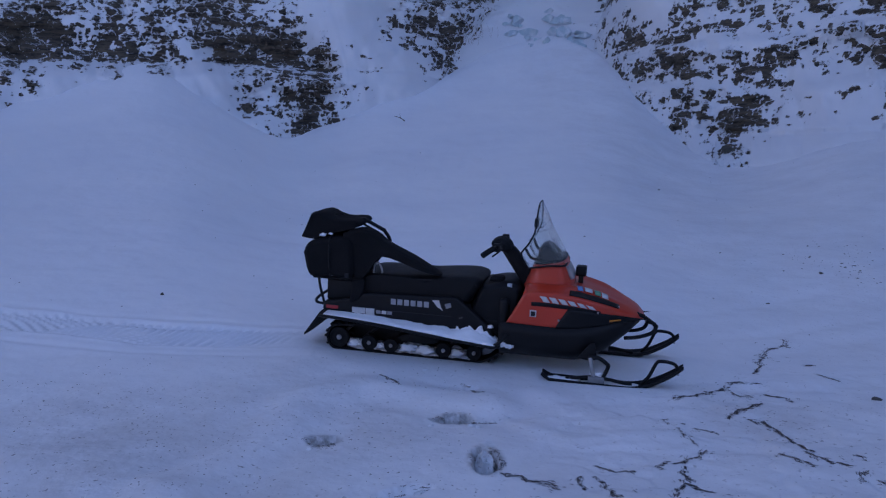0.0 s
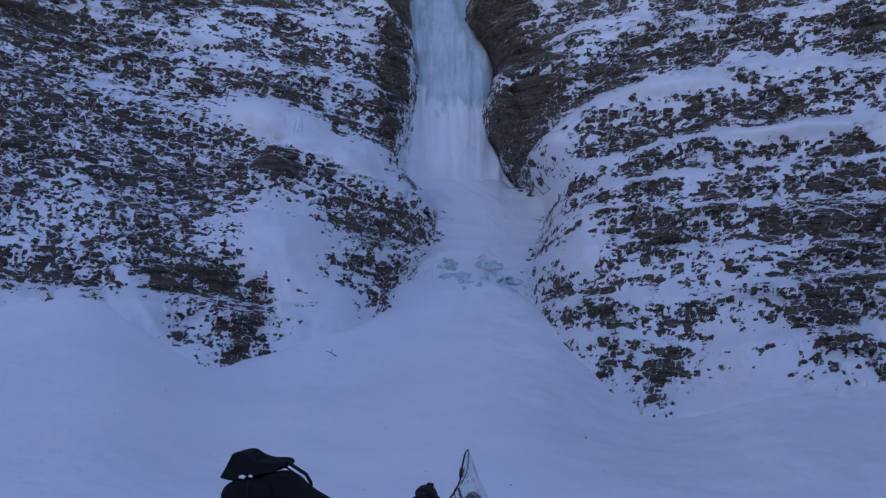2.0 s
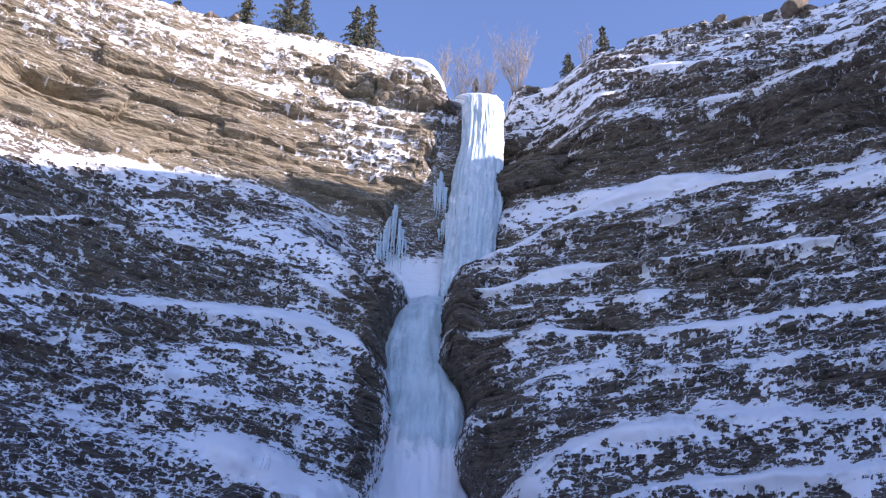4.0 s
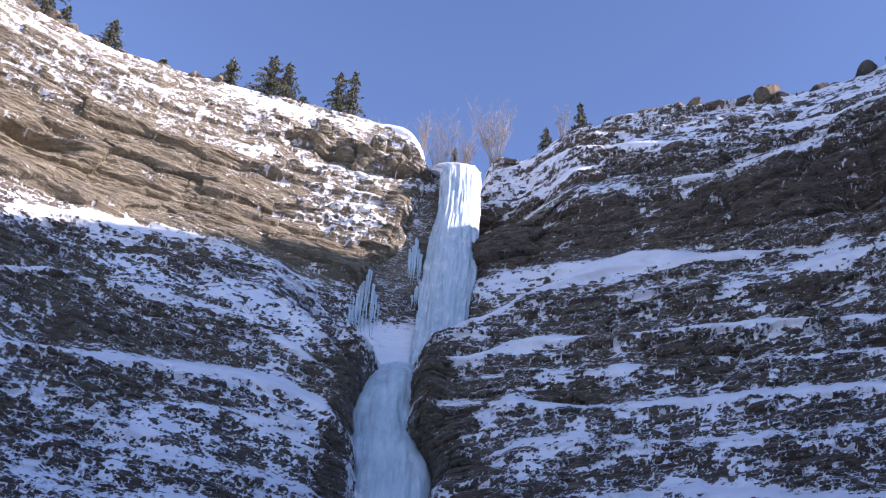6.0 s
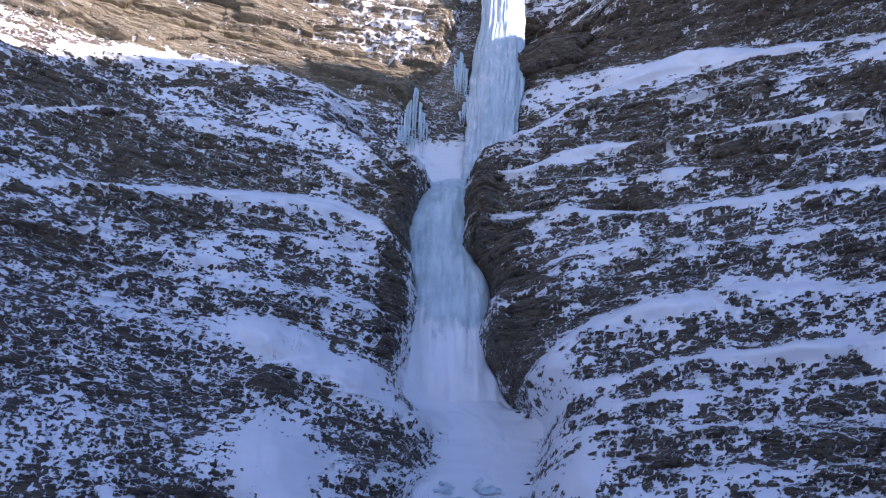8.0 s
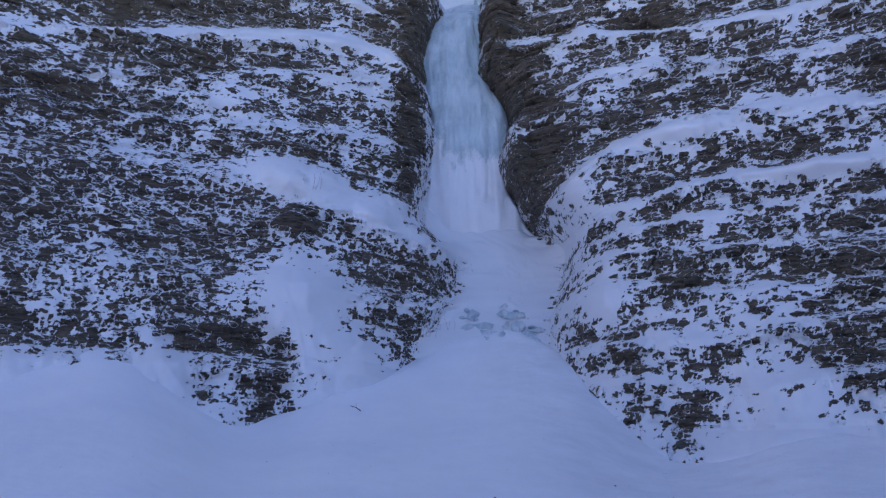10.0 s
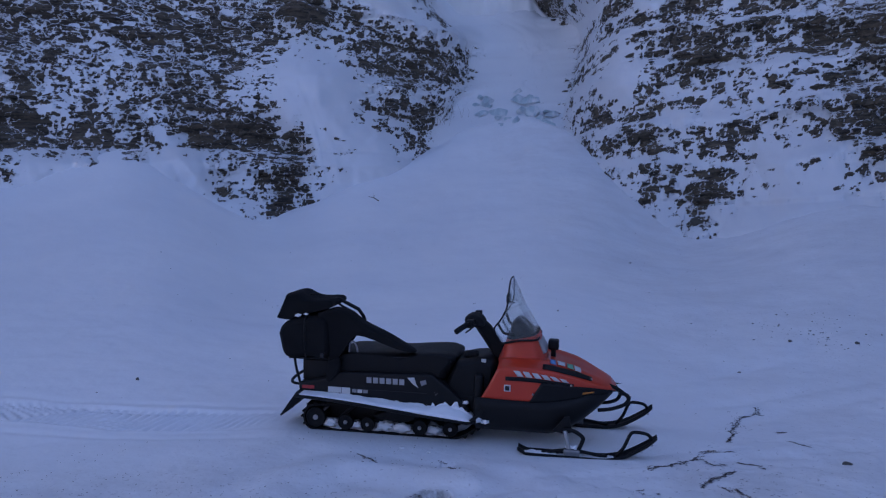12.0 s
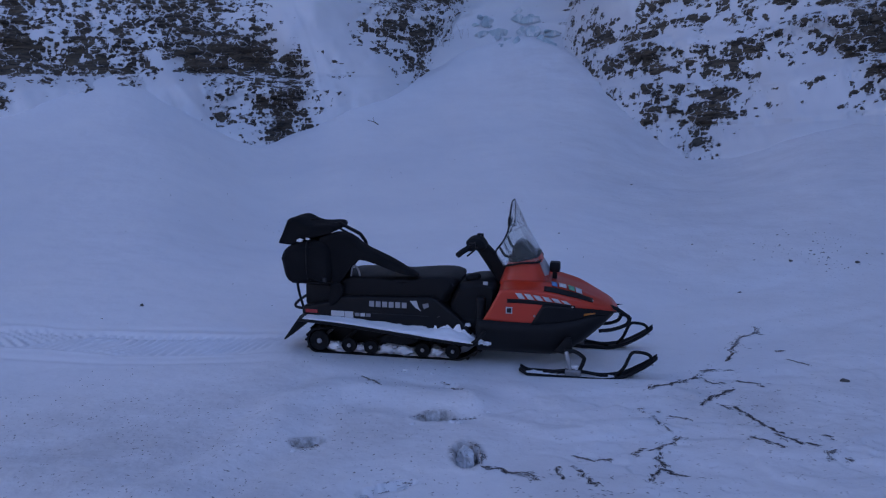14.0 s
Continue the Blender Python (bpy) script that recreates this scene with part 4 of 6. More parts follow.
def shrub(place, height, stems, seed, spread=0.45):
    """A leafless shrub: many thin stems that fork twice."""
    rng = random.Random(seed)
    root = new("bare_shrub")
    root.location = place
    for s in range(stems):
        bm = bmesh.new()
        ang = rng.uniform(0, 2 * math.pi)
        lean = rng.uniform(0.05, spread)
        h = height * rng.uniform(0.6, 1.0)
        base = Vector((rng.uniform(-0.25, 0.25), rng.uniform(-0.25, 0.25), -0.2))
        tip = base + Vector((math.cos(ang) * lean * h, math.sin(ang) * lean * h, h))
        mid = (base + tip) / 2 + Vector((rng.uniform(-0.1, 0.1), rng.uniform(-0.1, 0.1), 0.08 * h))
        pts = spline([base, mid, tip], 5)
        sweep(bm, pts, [0.026 * (1 - i / (len(pts) + 1)) + 0.004 for i in range(len(pts))], 4)
        for b in range(7):
            k = rng.randint(3, len(pts) - 2)
            way = Vector((rng.uniform(-0.6, 0.6), rng.uniform(-0.6, 0.6), rng.uniform(0.6, 1.0)))
            ln = h * rng.uniform(0.12, 0.34)
            q = [pts[k], pts[k] + way * ln * 0.5, pts[k] + way * ln + Vector((0, 0, 0.1 * ln))]
            sweep(bm, q, [0.011, 0.008, 0.004], 3)
            for c in range(3):
                w2 = (way + Vector((rng.uniform(-0.7, 0.7), rng.uniform(-0.7, 0.7), rng.uniform(-0.2, 0.4)))).normalized()
                sweep(bm, [q[1], q[1] + w2 * ln * 0.5], [0.007, 0.003], 3)
        link("stem", bm, TWIG, root)
    return tagged(root, "leafless pale grey willow shrub on the rim", "shrub", "shrubs on the rim")


shrub(rim_place(10.7, 0.4) + Vector((0, 0, -0.2)), 5.6, 30, 401, 0.55)
shrub(polar(6.0, 51.0, 44.2), 5.6, 18, 402)
shrub(polar(8.0, 50.0, 42.4), 5.8, 18, 403)
shrub(polar(4.6, 50.0, 45.6), 4.2, 12, 404)
shrub(rim_place(16.4, 0.4) + Vector((0, 0, -0.2)), 2.8, 12, 405, 0.6)


# ---------------------------------------------------------------- the snowmobile
def make_plain(name, colour, rough, metal=0.0, coat=0.0, speck=0.12, scale=30.0, bump=0.0):
    n = Nodes(name)
    f = n.noise(scale, 4, 0.6)
    if max(colour) < 0.05:
        n.set(Specular_IOR_Level=0.2)
    wear = n.noise(3.0, 4, 0.6)
    c = n.mix(n.grey(f, 0.3, 0.7, 0.0, speck * 2), colour, tuple(min(1.0, v * 0.6 + 0.004) for v in colour))
    c = n.mix(n.grey(wear, 0.55, 0.8, 0.0, speck), c, tuple(min(1.0, v * 1.3 + 0.012) for v in colour))
    if bump:
        n.bump(f, bump, 0.5)
    n.set(Base_Color=c, Roughness=n.grey(wear, 0.3, 0.7, rough * 0.85, min(1.0, rough * 1.15)), Metallic=metal)
    if coat:
        n.set(Coat_Weight=coat, Coat_Roughness=0.12)
    return n.mat


RED = make_plain("red_paint", (0.60, 0.042, 0.012), 0.4, coat=0.22, speck=0.06, scale=8)
BLACK_PLASTIC = make_plain("black_plastic", (0.009, 0.009, 0.010), 0.45, speck=0.1)
MATTE_PLASTIC = make_plain("grey_black_plastic", (0.030, 0.030, 0.033), 0.6, speck=0.2, bump=0.002)
VINYL = make_plain("black_vinyl", (0.008, 0.008, 0.009), 0.5, speck=0.1, scale=60, bump=0.003)
CLOTH = make_plain("black_cloth", (0.007, 0.007, 0.008), 0.85, speck=0.15, scale=90, bump=0.006)
RUBBER = make_plain("black_rubber", (0.012, 0.012, 0.013), 0.8, speck=0.25, scale=40, bump=0.004)
STEEL = make_plain("worn_steel", (0.45, 0.45, 0.46), 0.4, metal=0.9, speck=0.2)
ALLOY = make_plain("dull_alloy", (0.30, 0.31, 0.33), 0.55, metal=0.6, speck=0.25)
BLACK_STEEL = make_plain("black_enamel", (0.009, 0.009, 0.010), 0.5, speck=0.1)
WHITE = make_plain("white_sticker", (0.58, 0.58, 0.58), 0.45, speck=0.08)
PALE = make_plain("worn_white_sticker", (0.36, 0.36, 0.37), 0.5, speck=0.25)
BLUE = make_plain("blue_sticker", (0.10, 0.25, 0.48), 0.4, speck=0.1)
GREEN = make_plain("green_sticker", (0.12, 0.36, 0.22), 0.4, speck=0.1)
ORANGE = make_plain("orange_reflector", (0.62, 0.20, 0.02), 0.25, coat=0.4)
TAIL_RED = make_plain("red_reflector", (0.42, 0.03, 0.03), 0.25, coat=0.4)


def make_screen():
    n = Nodes("clear_windscreen")
    n.set(Base_Color=(0.80, 0.86, 0.83), Roughness=0.05, Transmission_Weight=0.85, IOR=1.15, Alpha=0.34)
    return n.mat


SCREEN = make_screen()

MACHINE = pose(-0.919, 8.312, 0.022, 5.0, 4.3, -12.0)
sled = new("snowmobile")
sled.matrix_world = MACHINE
tagged(sled, "red and black utility snowmobile parked on packed snow", "snowmobile")


def prism(profile, y0, y1, bevel=0.012, seg=2):
    """A side profile (x, z) drawn out from y0 to y1, with rounded edges."""
    bm = bmesh.new()
    a = [bm.verts.new((x, y0, z)) for x, z in profile]
    b = [bm.verts.new((x, y1, z)) for x, z in profile]
    n = len(profile)
    bm.faces.new(a)
    bm.faces.new(b[::-1])
    for i in range(n):
        bm.faces.new((a[i], b[i], b[(i + 1) % n], a[(i + 1) % n]))
    bmesh.ops.recalc_face_normals(bm, faces=bm.faces)
    if bevel:
        bmesh.ops.bevel(bm, geom=bm.edges[:], offset=bevel, segments=seg, profile=0.6, affect='EDGES', clamp_overlap=True)
        for f in bm.faces:
            f.smooth = True
    return bm


def soft_prism(profile, y0, y1, round_off, per=5, steps=9, puff=0.0):
    """A cushion: the profile smoothed into a curve and drawn in towards both ends."""
    loop = [(x, 0, z) for x, z in profile]
    pts = spline(loop + [loop[0]], per)[:-1]
    cx = sum(p.x for p in pts) / len(pts)
    cz = sum(p.z for p in pts) / len(pts)
    rows = []
    for k in range(steps):
        t = -1 + 2 * k / (steps - 1)
        inset = round_off * (1 - math.sqrt(max(0.0, 1 - abs(t) ** 5)))
        y = (y0 + y1) / 2 + (y1 - y0) / 2 * t
        row = []
        for p in pts:
            d = Vector((p.x - cx, 0, p.z - cz))
            ln = d.length
            q = d * max(0.15, (ln - inset) / ln) if ln > 1e-6 else d
            q = q * (1 + puff * (1 - t * t) * noise.noise(Vector((p.x * 6, y * 5, p.z * 6))))
            row.append((cx + q.x, y, cz + q.z))
        rows.append(row)
    bm = bmesh.new()
    grid = [[bm.verts.new(c) for c in row] for row in rows]
    n = len(pts)
    for r0, r1 in zip(grid, grid[1:]):
        for i in range(n):
            bm.faces.new((r0[i], r0[(i + 1) % n], r1[(i + 1) % n], r1[i]))
    bm.faces.new(grid[0][::-1])
    bm.faces.new(grid[-1])
    bmesh.ops.recalc_face_normals(bm, faces=bm.faces)
    for f in bm.faces:
        f.smooth = len(f.verts) == 4
    return bm


def sheet(fn, nu, nv, thick=0.006):
    """A thin shell over fn(u, v), u and v from 0 to 1."""
    outer = [[Vector(fn(i / nu, j / nv)) for j in range(nv + 1)] for i in range(nu + 1)]
    bm = bmesh.new()
    top, low = [], []
    for i in range(nu + 1):
        rt, rl = [], []
        for j in range(nv + 1):
            du = outer[min(i + 1, nu)][j] - outer[max(i - 1, 0)][j]
            dv = outer[i][min(j + 1, nv)] - outer[i][max(j - 1, 0)]
            nrm = du.cross(dv)
            nrm = nrm.normalized() if nrm.length > 1e-9 else Vector((0, 0, 1))
            rt.append(bm.verts.new(outer[i][j]))
            rl.append(bm.verts.new(outer[i][j] - nrm * thick))
        top.append(rt)
        low.append(rl)
    for i in range(nu):
        for j in range(nv):
            bm.faces.new((top[i][j], top[i + 1][j], top[i + 1][j + 1], top[i][j + 1])).smooth = True
            bm.faces.new((low[i][j], low[i][j + 1], low[i + 1][j + 1], low[i + 1][j])).smooth = True
    rim = [(i, 0) for i in range(nu)] + [(nu, j) for j in range(nv)] + [(i, nv) for i in range(nu, 0, -1)] + [(0, j) for j in range(nv, 0, -1)]
    for (i, j), (k, m) in zip(rim, rim[1:] + rim[:1]):
        bm.faces.new((top[i][j], low[i][j], low[k][m], top[k][m]))
    bmesh.ops.recalc_face_normals(bm, faces=bm.faces)
    return bm


def lathe(profile, y0, seg=24):
    """A wheel: (radius, y) pairs turned about the y axis."""
    bm = bmesh.new()
    rings = [[bm.verts.new((r * math.cos(2 * math.pi * i / seg), y0 + y, r * math.sin(2 * math.pi * i / seg))) for i in range(seg)] for r, y in profile]
    for r0, r1 in zip(rings, rings[1:]):
        for i in range(seg):
            bm.faces.new((r0[i], r0[(i + 1) % seg], r1[(i + 1) % seg], r1[i])).smooth = True
    bm.faces.new(rings[0][::-1])
    bm.faces.new(rings[-1])
    bmesh.ops.recalc_face_normals(bm, faces=bm.faces)
    return bm


def block(x0, x1, y0, y1, z0, z1, bevel=0.006):
    return prism([(x0, z0), (x1, z0), (x1, z1), (x0, z1)], y0, y1, bevel)


HX = [1.49, 1.62, 1.80, 2.00, 2.25, 2.45, 2.55, 2.59]


def hood_point(x, v):
    """The hood's shell: v = 0 low on the right side, 0.5 at the crest, 1 low on the left side."""
    xs = np.array([x])
    w = float(table(xs, HX, [0.41, 0.425, 0.43, 0.425, 0.375, 0.28, 0.20, 0.13])[0])
    lo = float(table(xs, HX, [0.42, 0.42, 0.415, 0.42, 0.45, 0.49, 0.49, 0.48])[0])
    sh = float(table(xs, HX, [0.65, 0.685, 0.695, 0.68, 0.625, 0.56, 0.522, 0.50])[0])
    top = float(table(xs, HX, [0.68, 0.72, 0.74, 0.735, 0.685, 0.61, 0.565, 0.53])[0])
    m = 1 - abs(2 * v - 1)
    side = -1 if v < 0.5 else 1
    if m < 0.45:
        q = m / 0.45
        y, z = w * (1.0 - 0.03 * (1 - q) ** 2), lo + (sh - lo) * q
    else:
        q = (m - 0.45) / 0.55
        y = w * math.cos(q * math.pi / 2) ** 0.85
        z = sh + (top - sh) * (1 - (1 - q) ** 1.7)
        z += 0.025 * math.exp(-((q - 0.62) / 0.10) ** 2) * min(1.0, max(0.0, (2.5 - x) * 4))
    return Vector((x, side * y, z))


def hood_patch(xs, vs, lift=0.004, nu=10, nv=6, slant=0.0):
    def fn(u, v):
        x = xs[0] + (xs[1] - xs[0]) * u + slant * v
        vv = vs[0] + (vs[1] - vs[0]) * v
        p = hood_point(x, vv)
        e = 0.004
        du = hood_point(x + e, vv) - hood_point(x - e, vv)
        dv = hood_point(x, min(vv + e, 1)) - hood_point(x, max(vv - e, 0))
        nrm = dv.cross(du).normalized()
        if nrm.dot(p - Vector((p.x, 0, 0.45))) < 0:
            nrm = -nrm
        return p + nrm * lift
    return sheet(fn, nu, nv, 0.003)


def build_hood():
    hood = link("hood", sheet(lambda u, v: hood_point(HX[0] + 0.14 * min(1.0, (1 - abs(2 * v - 1)) / 0.45) * (1 - u) + (HX[-1] - HX[0]) * u, v), 30, 40, 0.01), RED, sled, "orange-red painted plastic hood")
    link("nose_cap", soft_prism([(2.54, 0.47), (2.60, 0.47), (2.605, 0.51), (2.56, 0.545), (2.50, 0.56)], -0.10, 0.10, 0.02), RED, sled)
    for s in (0, 1):
        a, b = (0.0, 0.15) if s == 0 else (1.0, 0.85)
        link("side_cover", hood_patch((1.90, 2.57), (a, b), 0.007, 18, 6, 0.10 if s == 0 else 0.10), BLACK_PLASTIC, hood, "black plastic lower side cover")
        a, b = (0.145, 0.172) if s == 0 else (0.855, 0.828)
        link("stripe", hood_patch((1.70, 2.26), (a, b), 0.004, 14, 2), BLACK_PLASTIC, hood, "thin black stripe")
    # name on the hood as plain slanted bars
    for k in range(6):
        x = 1.80 + 0.075 * k
        link("name_bar", hood_patch((x, x + 0.052), (0.176, 0.214 - 0.002 * k), 0.006, 3, 3, -0.035), WHITE, hood, "white slanted bar")
    link("badge", hood_patch((1.69, 1.745), (0.068, 0.115), 0.005, 4, 4), WHITE, hood, "small white shield badge")
    link("badge_centre", hood_patch((1.70, 1.735), (0.076, 0.107), 0.009, 3, 3), MATTE_PLASTIC, hood, "dark badge centre")
    link("top_panel", hood_patch((2.00, 2.40), (0.285, 0.36), 0.006, 14, 5, 0.0), BLACK_PLASTIC, hood, "dark panel with faded stickers")
    for x, w, v, mat in ((2.06, 0.045, 0.34, BLUE), (2.12, 0.06, 0.345, WHITE), (2.20, 0.05, 0.34, GREEN), (2.26, 0.05, 0.335, WHITE)):
        link("sticker", hood_patch((x, x + w), (v + 0.028, v + 0.065), 0.011, 3, 3, -0.01), mat, hood)
    link("side_marker", hood_patch((2.33, 2.42), (0.045, 0.075), 0.014, 4, 3), ORANGE, hood, "amber side marker")
    for x, v in ((1.93, 0.06), (2.24, 0.155), (2.40, 0.33)):
        p = hood_point(x, v)
        bm = bmesh.new()
        bmesh.ops.create_icosphere(bm, subdivisions=1, radius=0.011, matrix=Matrix.Translation(p + Vector((0, -0.006, 0))))
        link("screw", bm, STEEL, hood)
    # tower that carries the windscreen

    def tower(u, v):
        ang = v * 2 * math.pi
        w = 0.27 - 0.05 * u
        x0, x1 = 1.60 + 0.08 * u, 2.03 - 0.10 * u
        c, s = math.cos(ang), math.sin(ang)
        k = (abs(c) ** 3.5 + abs(s) ** 3.5) ** (-1 / 3.5)
        z = 0.69 + 0.23 * u + (0.03 * u) * c
        return ((x0 + x1) / 2 + (x1 - x0) / 2 * c * k, w * s * k, z)
    cowl = link("cowl", sheet(tower, 8, 32, 0.008), RED, sled, "orange-red windscreen cowl")
    link("cowl_rim", tube([Vector(tower(1.0, k / 24)) for k in range(25)], 0.014, 6, 1, False), BLACK_PLASTIC, cowl)
    link("dash", soft_prism([(1.70, 0.90), (1.91, 0.92), (1.88, 0.98), (1.78, 1.06), (1.71, 1.02)], -0.19, 0.12, 0.03), BLACK_PLASTIC, sled, "dark instrument pod behind the screen")
    link("cowl_light", prism([(1.935, 0.895), (1.965, 0.89), (2.022, 0.79), (1.985, 0.775)], -0.17, 0.10, 0.012), PALE, cowl, "pale headlight lens")
    pod = link("spot_lamp", block(2.02, 2.11, -0.055, 0.055, 0.79, 0.875, 0.016), BLACK_PLASTIC, sled, "small black lamp pod on the hood")
    link("lamp_foot", block(2.045, 2.085, -0.02, 0.02, 0.70, 0.80, 0.004), BLACK_PLASTIC, pod)


def build_belly():
    def fn(u, v):
        x = 1.44 + 1.13 * u
        xs = np.array([x])
        w = float(table(xs, [1.44, 2.0, 2.25, 2.45, 2.57], [0.405, 0.41, 0.365, 0.27, 0.12])[0])
        up = float(table(xs, [1.44, 2.0, 2.25, 2.45, 2.57], [0.43, 0.425, 0.455, 0.49, 0.49])[0])
        dn = float(table(xs, [1.44, 2.05, 2.25, 2.42, 2.57], [0.118, 0.118, 0.190, 0.32, 0.46])[0])
        ang = math.pi * v
        c, s = math.cos(ang), math.sin(ang)
        return (x, -w * math.copysign(abs(c) ** 0.45, c), up - (up - dn) * abs(s) ** 0.55)
    link("belly_pan", sheet(fn, 24, 28, 0.01), BLACK_PLASTIC, sled, "black plastic belly pan")
    link("bulkhead", block(1.42, 1.50, -0.33, 0.33, 0.17, 0.60, 0.03), BLACK_PLASTIC, sled)


def build_seat_and_body():
    link("tunnel", block(-0.12, 1.45, -0.275, 0.275, 0.315, 0.40, 0.01), BLACK_STEEL, sled)
    body = link("body_panel", prism([(-0.13, 0.375), (-0.12, 0.45), (0.13, 0.50), (0.15, 0.555), (1.06, 0.585), (1.22, 0.46), (1.36, 0.34), (1.40, 0.27), (1.30, 0.265), (0.6, 0.325)], -0.35, 0.35, 0.03, 3), BLACK_PLASTIC, sled, "black side panel with worn lettering")
    link("panel_seam", block(0.35, 1.02, -0.3545, -0.348, 0.415, 0.421, 0.001), MATTE_PLASTIC, body)
    # maker's name as plain bars
    for k in range(6):
        x = 0.49 + 0.058 * k
        link("name_bar", block(x, x + 0.044, -0.354, -0.349, 0.478, 0.528, 0.002), PALE, body, "white bar")
    link("sticker", block(0.145, 0.265, -0.354, -0.349, 0.375, 0.425, 0.002), WHITE, body, "white warning label")
    link("sticker", block(0.268, 0.345, -0.354, -0.349, 0.355, 0.425, 0.002), WHITE, body, "white warning label")
    for x in (0.36, 0.41, 0.46):
        link("sticker", block(x, x + 0.042, -0.354, -0.349, 0.385, 0.42, 0.002), ALLOY if x != 0.41 else WHITE, body)
    link("sticker", prism([(0.85, 0.545), (0.91, 0.55), (0.93, 0.49), (0.95, 0.46), (0.90, 0.49)], -0.354, -0.349, 0.001), WHITE, body, "torn white decal")
    link("sticker", prism([(0.96, 0.52), (1.01, 0.535), (1.02, 0.50), (0.975, 0.48)], -0.354, -0.349, 0.001), ALLOY, body, "torn grey decal")
    link("reflector", block(-0.09, 0.02, -0.357, -0.348, 0.395, 0.425, 0.003), TAIL_RED, body, "red side reflector")
    seat = link("seat", soft_prism([(0.16, 0.54), (0.17, 0.66), (0.24, 0.715), (0.50, 0.730), (0.84, 0.742), (1.10, 0.757), (1.21, 0.748), (1.265, 0.71), (1.20, 0.60), (1.10, 0.50), (0.60, 0.50)], -0.30, 0.28, 0.07, 5, 13), VINYL, sled, "long padded black vinyl seat")
    link("seat_piping", tube([(0.19, -0.285, 0.675), (0.5, -0.287, 0.692), (0.9, -0.287, 0.708), (1.17, -0.285, 0.71), (1.22, -0.283, 0.68)], 0.006, 6), MATTE_PLASTIC, seat)
    link("console", soft_prism([(1.29, 0.70), (1.40, 0.725), (1.52, 0.72), (1.60, 0.65), (1.56, 0.40), (1.46, 0.20), (1.34, 0.25), (1.16, 0.42), (1.17, 0.52), (1.24, 0.68)], -0.27, 0.27, 0.05, 5, 11), BLACK_PLASTIC, sled, "black fuel tank and console")
    link("fuel_cap", soft_prism([(1.30, 0.71), (1.42, 0.72), (1.41, 0.755), (1.32, 0.75)], -0.17, -0.05, 0.02), RUBBER, sled)
    link("label_tag", block(1.47, 1.51, -0.25, -0.225, 0.69, 0.72, 0.003), WHITE, sled, "small pale sticker")
    for s in (-1, 1):
        board = link("running_board", prism([(-0.12, 0.345), (0.3, 0.315), (0.8, 0.262), (1.40, 0.205), (1.46, 0.215), (1.46, 0.235), (1.40, 0.228), (0.8, 0.287), (0.3, 0.340), (-0.12, 0.368)], s * 0.27, s * 0.47, 0.006), BLACK_STEEL, sled, "black running board")
        link("board_edge", tube([(-0.12, s * 0.47, 0.355), (0.3, s * 0.472, 0.327), (0.8, s * 0.472, 0.274), (1.40, s * 0.47, 0.216)], 0.013, 7), BLACK_STEEL, board)
    for s in (-1, 1):
        link("toe_guard", tube([(1.40, s * 0.45, 0.22), (1.46, s * 0.46, 0.27), (1.52, s * 0.45, 0.34)], 0.016, 7), BLACK_STEEL, sled)
    flap = prism([(-0.10, 0.33), (-0.19, 0.325), (-0.345, 0.10), (-0.335, 0.093), (-0.25, 0.155), (-0.13, 0.30)], -0.23, 0.23, 0.004)
    link("snow_flap", flap, RUBBER, sled, "black rubber snow flap")
    link("tail_lamp", block(-0.155, -0.12, -0.12, 0.12, 0.45, 0.50, 0.008), TAIL_RED, sled, "red tail lamp")
    link("grab_bar", tube([(-0.12, -0.25, 0.40), (-0.21, -0.25, 0.415), (-0.24, -0.15, 0.43), (-0.24, 0.15, 0.43), (-0.21, 0.25, 0.415), (-0.12, 0.25, 0.40)], 0.013, 8), BLACK_STEEL, sled)
    # luggage rack with its posts and box
    rack = link("luggage_rack", tube([(0.20, -0.30, 0.66), (-0.18, -0.30, 0.655), (-0.22, -0.24, 0.655), (-0.22, 0.24, 0.655), (-0.18, 0.30, 0.655), (0.20, 0.30, 0.66)], 0.013, 8), BLACK_STEEL, sled, "black tubular luggage rack")
    for s in (-1, 1):
        link("rack_post", tube([(-0.18, s * 0.30, 0.66), (-0.16, s * 0.31, 0.56), (-0.12, s * 0.31, 0.42)], 0.012, 7), BLACK_STEEL, rack)
        link("rack_post", tube([(0.14, s * 0.31, 0.66), (0.145, s * 0.31, 0.50)], 0.012, 7), BLACK_STEEL, rack)
    for x in (-0.1, 0.02, 0.14):
        link("rack_bar", tube([(x, -0.30, 0.656), (x, 0.30, 0.656)], 0.009, 6), BLACK_STEEL, rack)
    link("tool_box", block(-0.11, 0.14, -0.28, 0.28, 0.455, 0.64, 0.015), BLACK_PLASTIC, sled, "black box under the rack")
    # backrest hoop
    hoop = link("backrest_hoop", tube([(0.20, -0.14, 0.66), (0.10, -0.14, 0.96), (0.06, -0.14, 1.155), (0.175, -0.14, 1.165), (0.355, -0.14, 1.08), (0.40, -0.14, 1.02), (0.40, -0.10, 0.98)], 0.016, 8, 1, False), BLACK_STEEL, sled, "bent black tube of the backrest")
    link("hoop_brace", tube([(0.16, -0.14, 1.125), (0.34, -0.14, 1.035)], 0.010, 6, 1, False), BLACK_STEEL, hoop)
    link("hoop_loop", tube([(0.30, -0.25, 0.70), (0.31, -0.25, 0.79), (0.34, -0.25, 0.81), (0.37, -0.25, 0.77), (0.38, -0.25, 0.72)], 0.009, 6), STEEL, hoop)


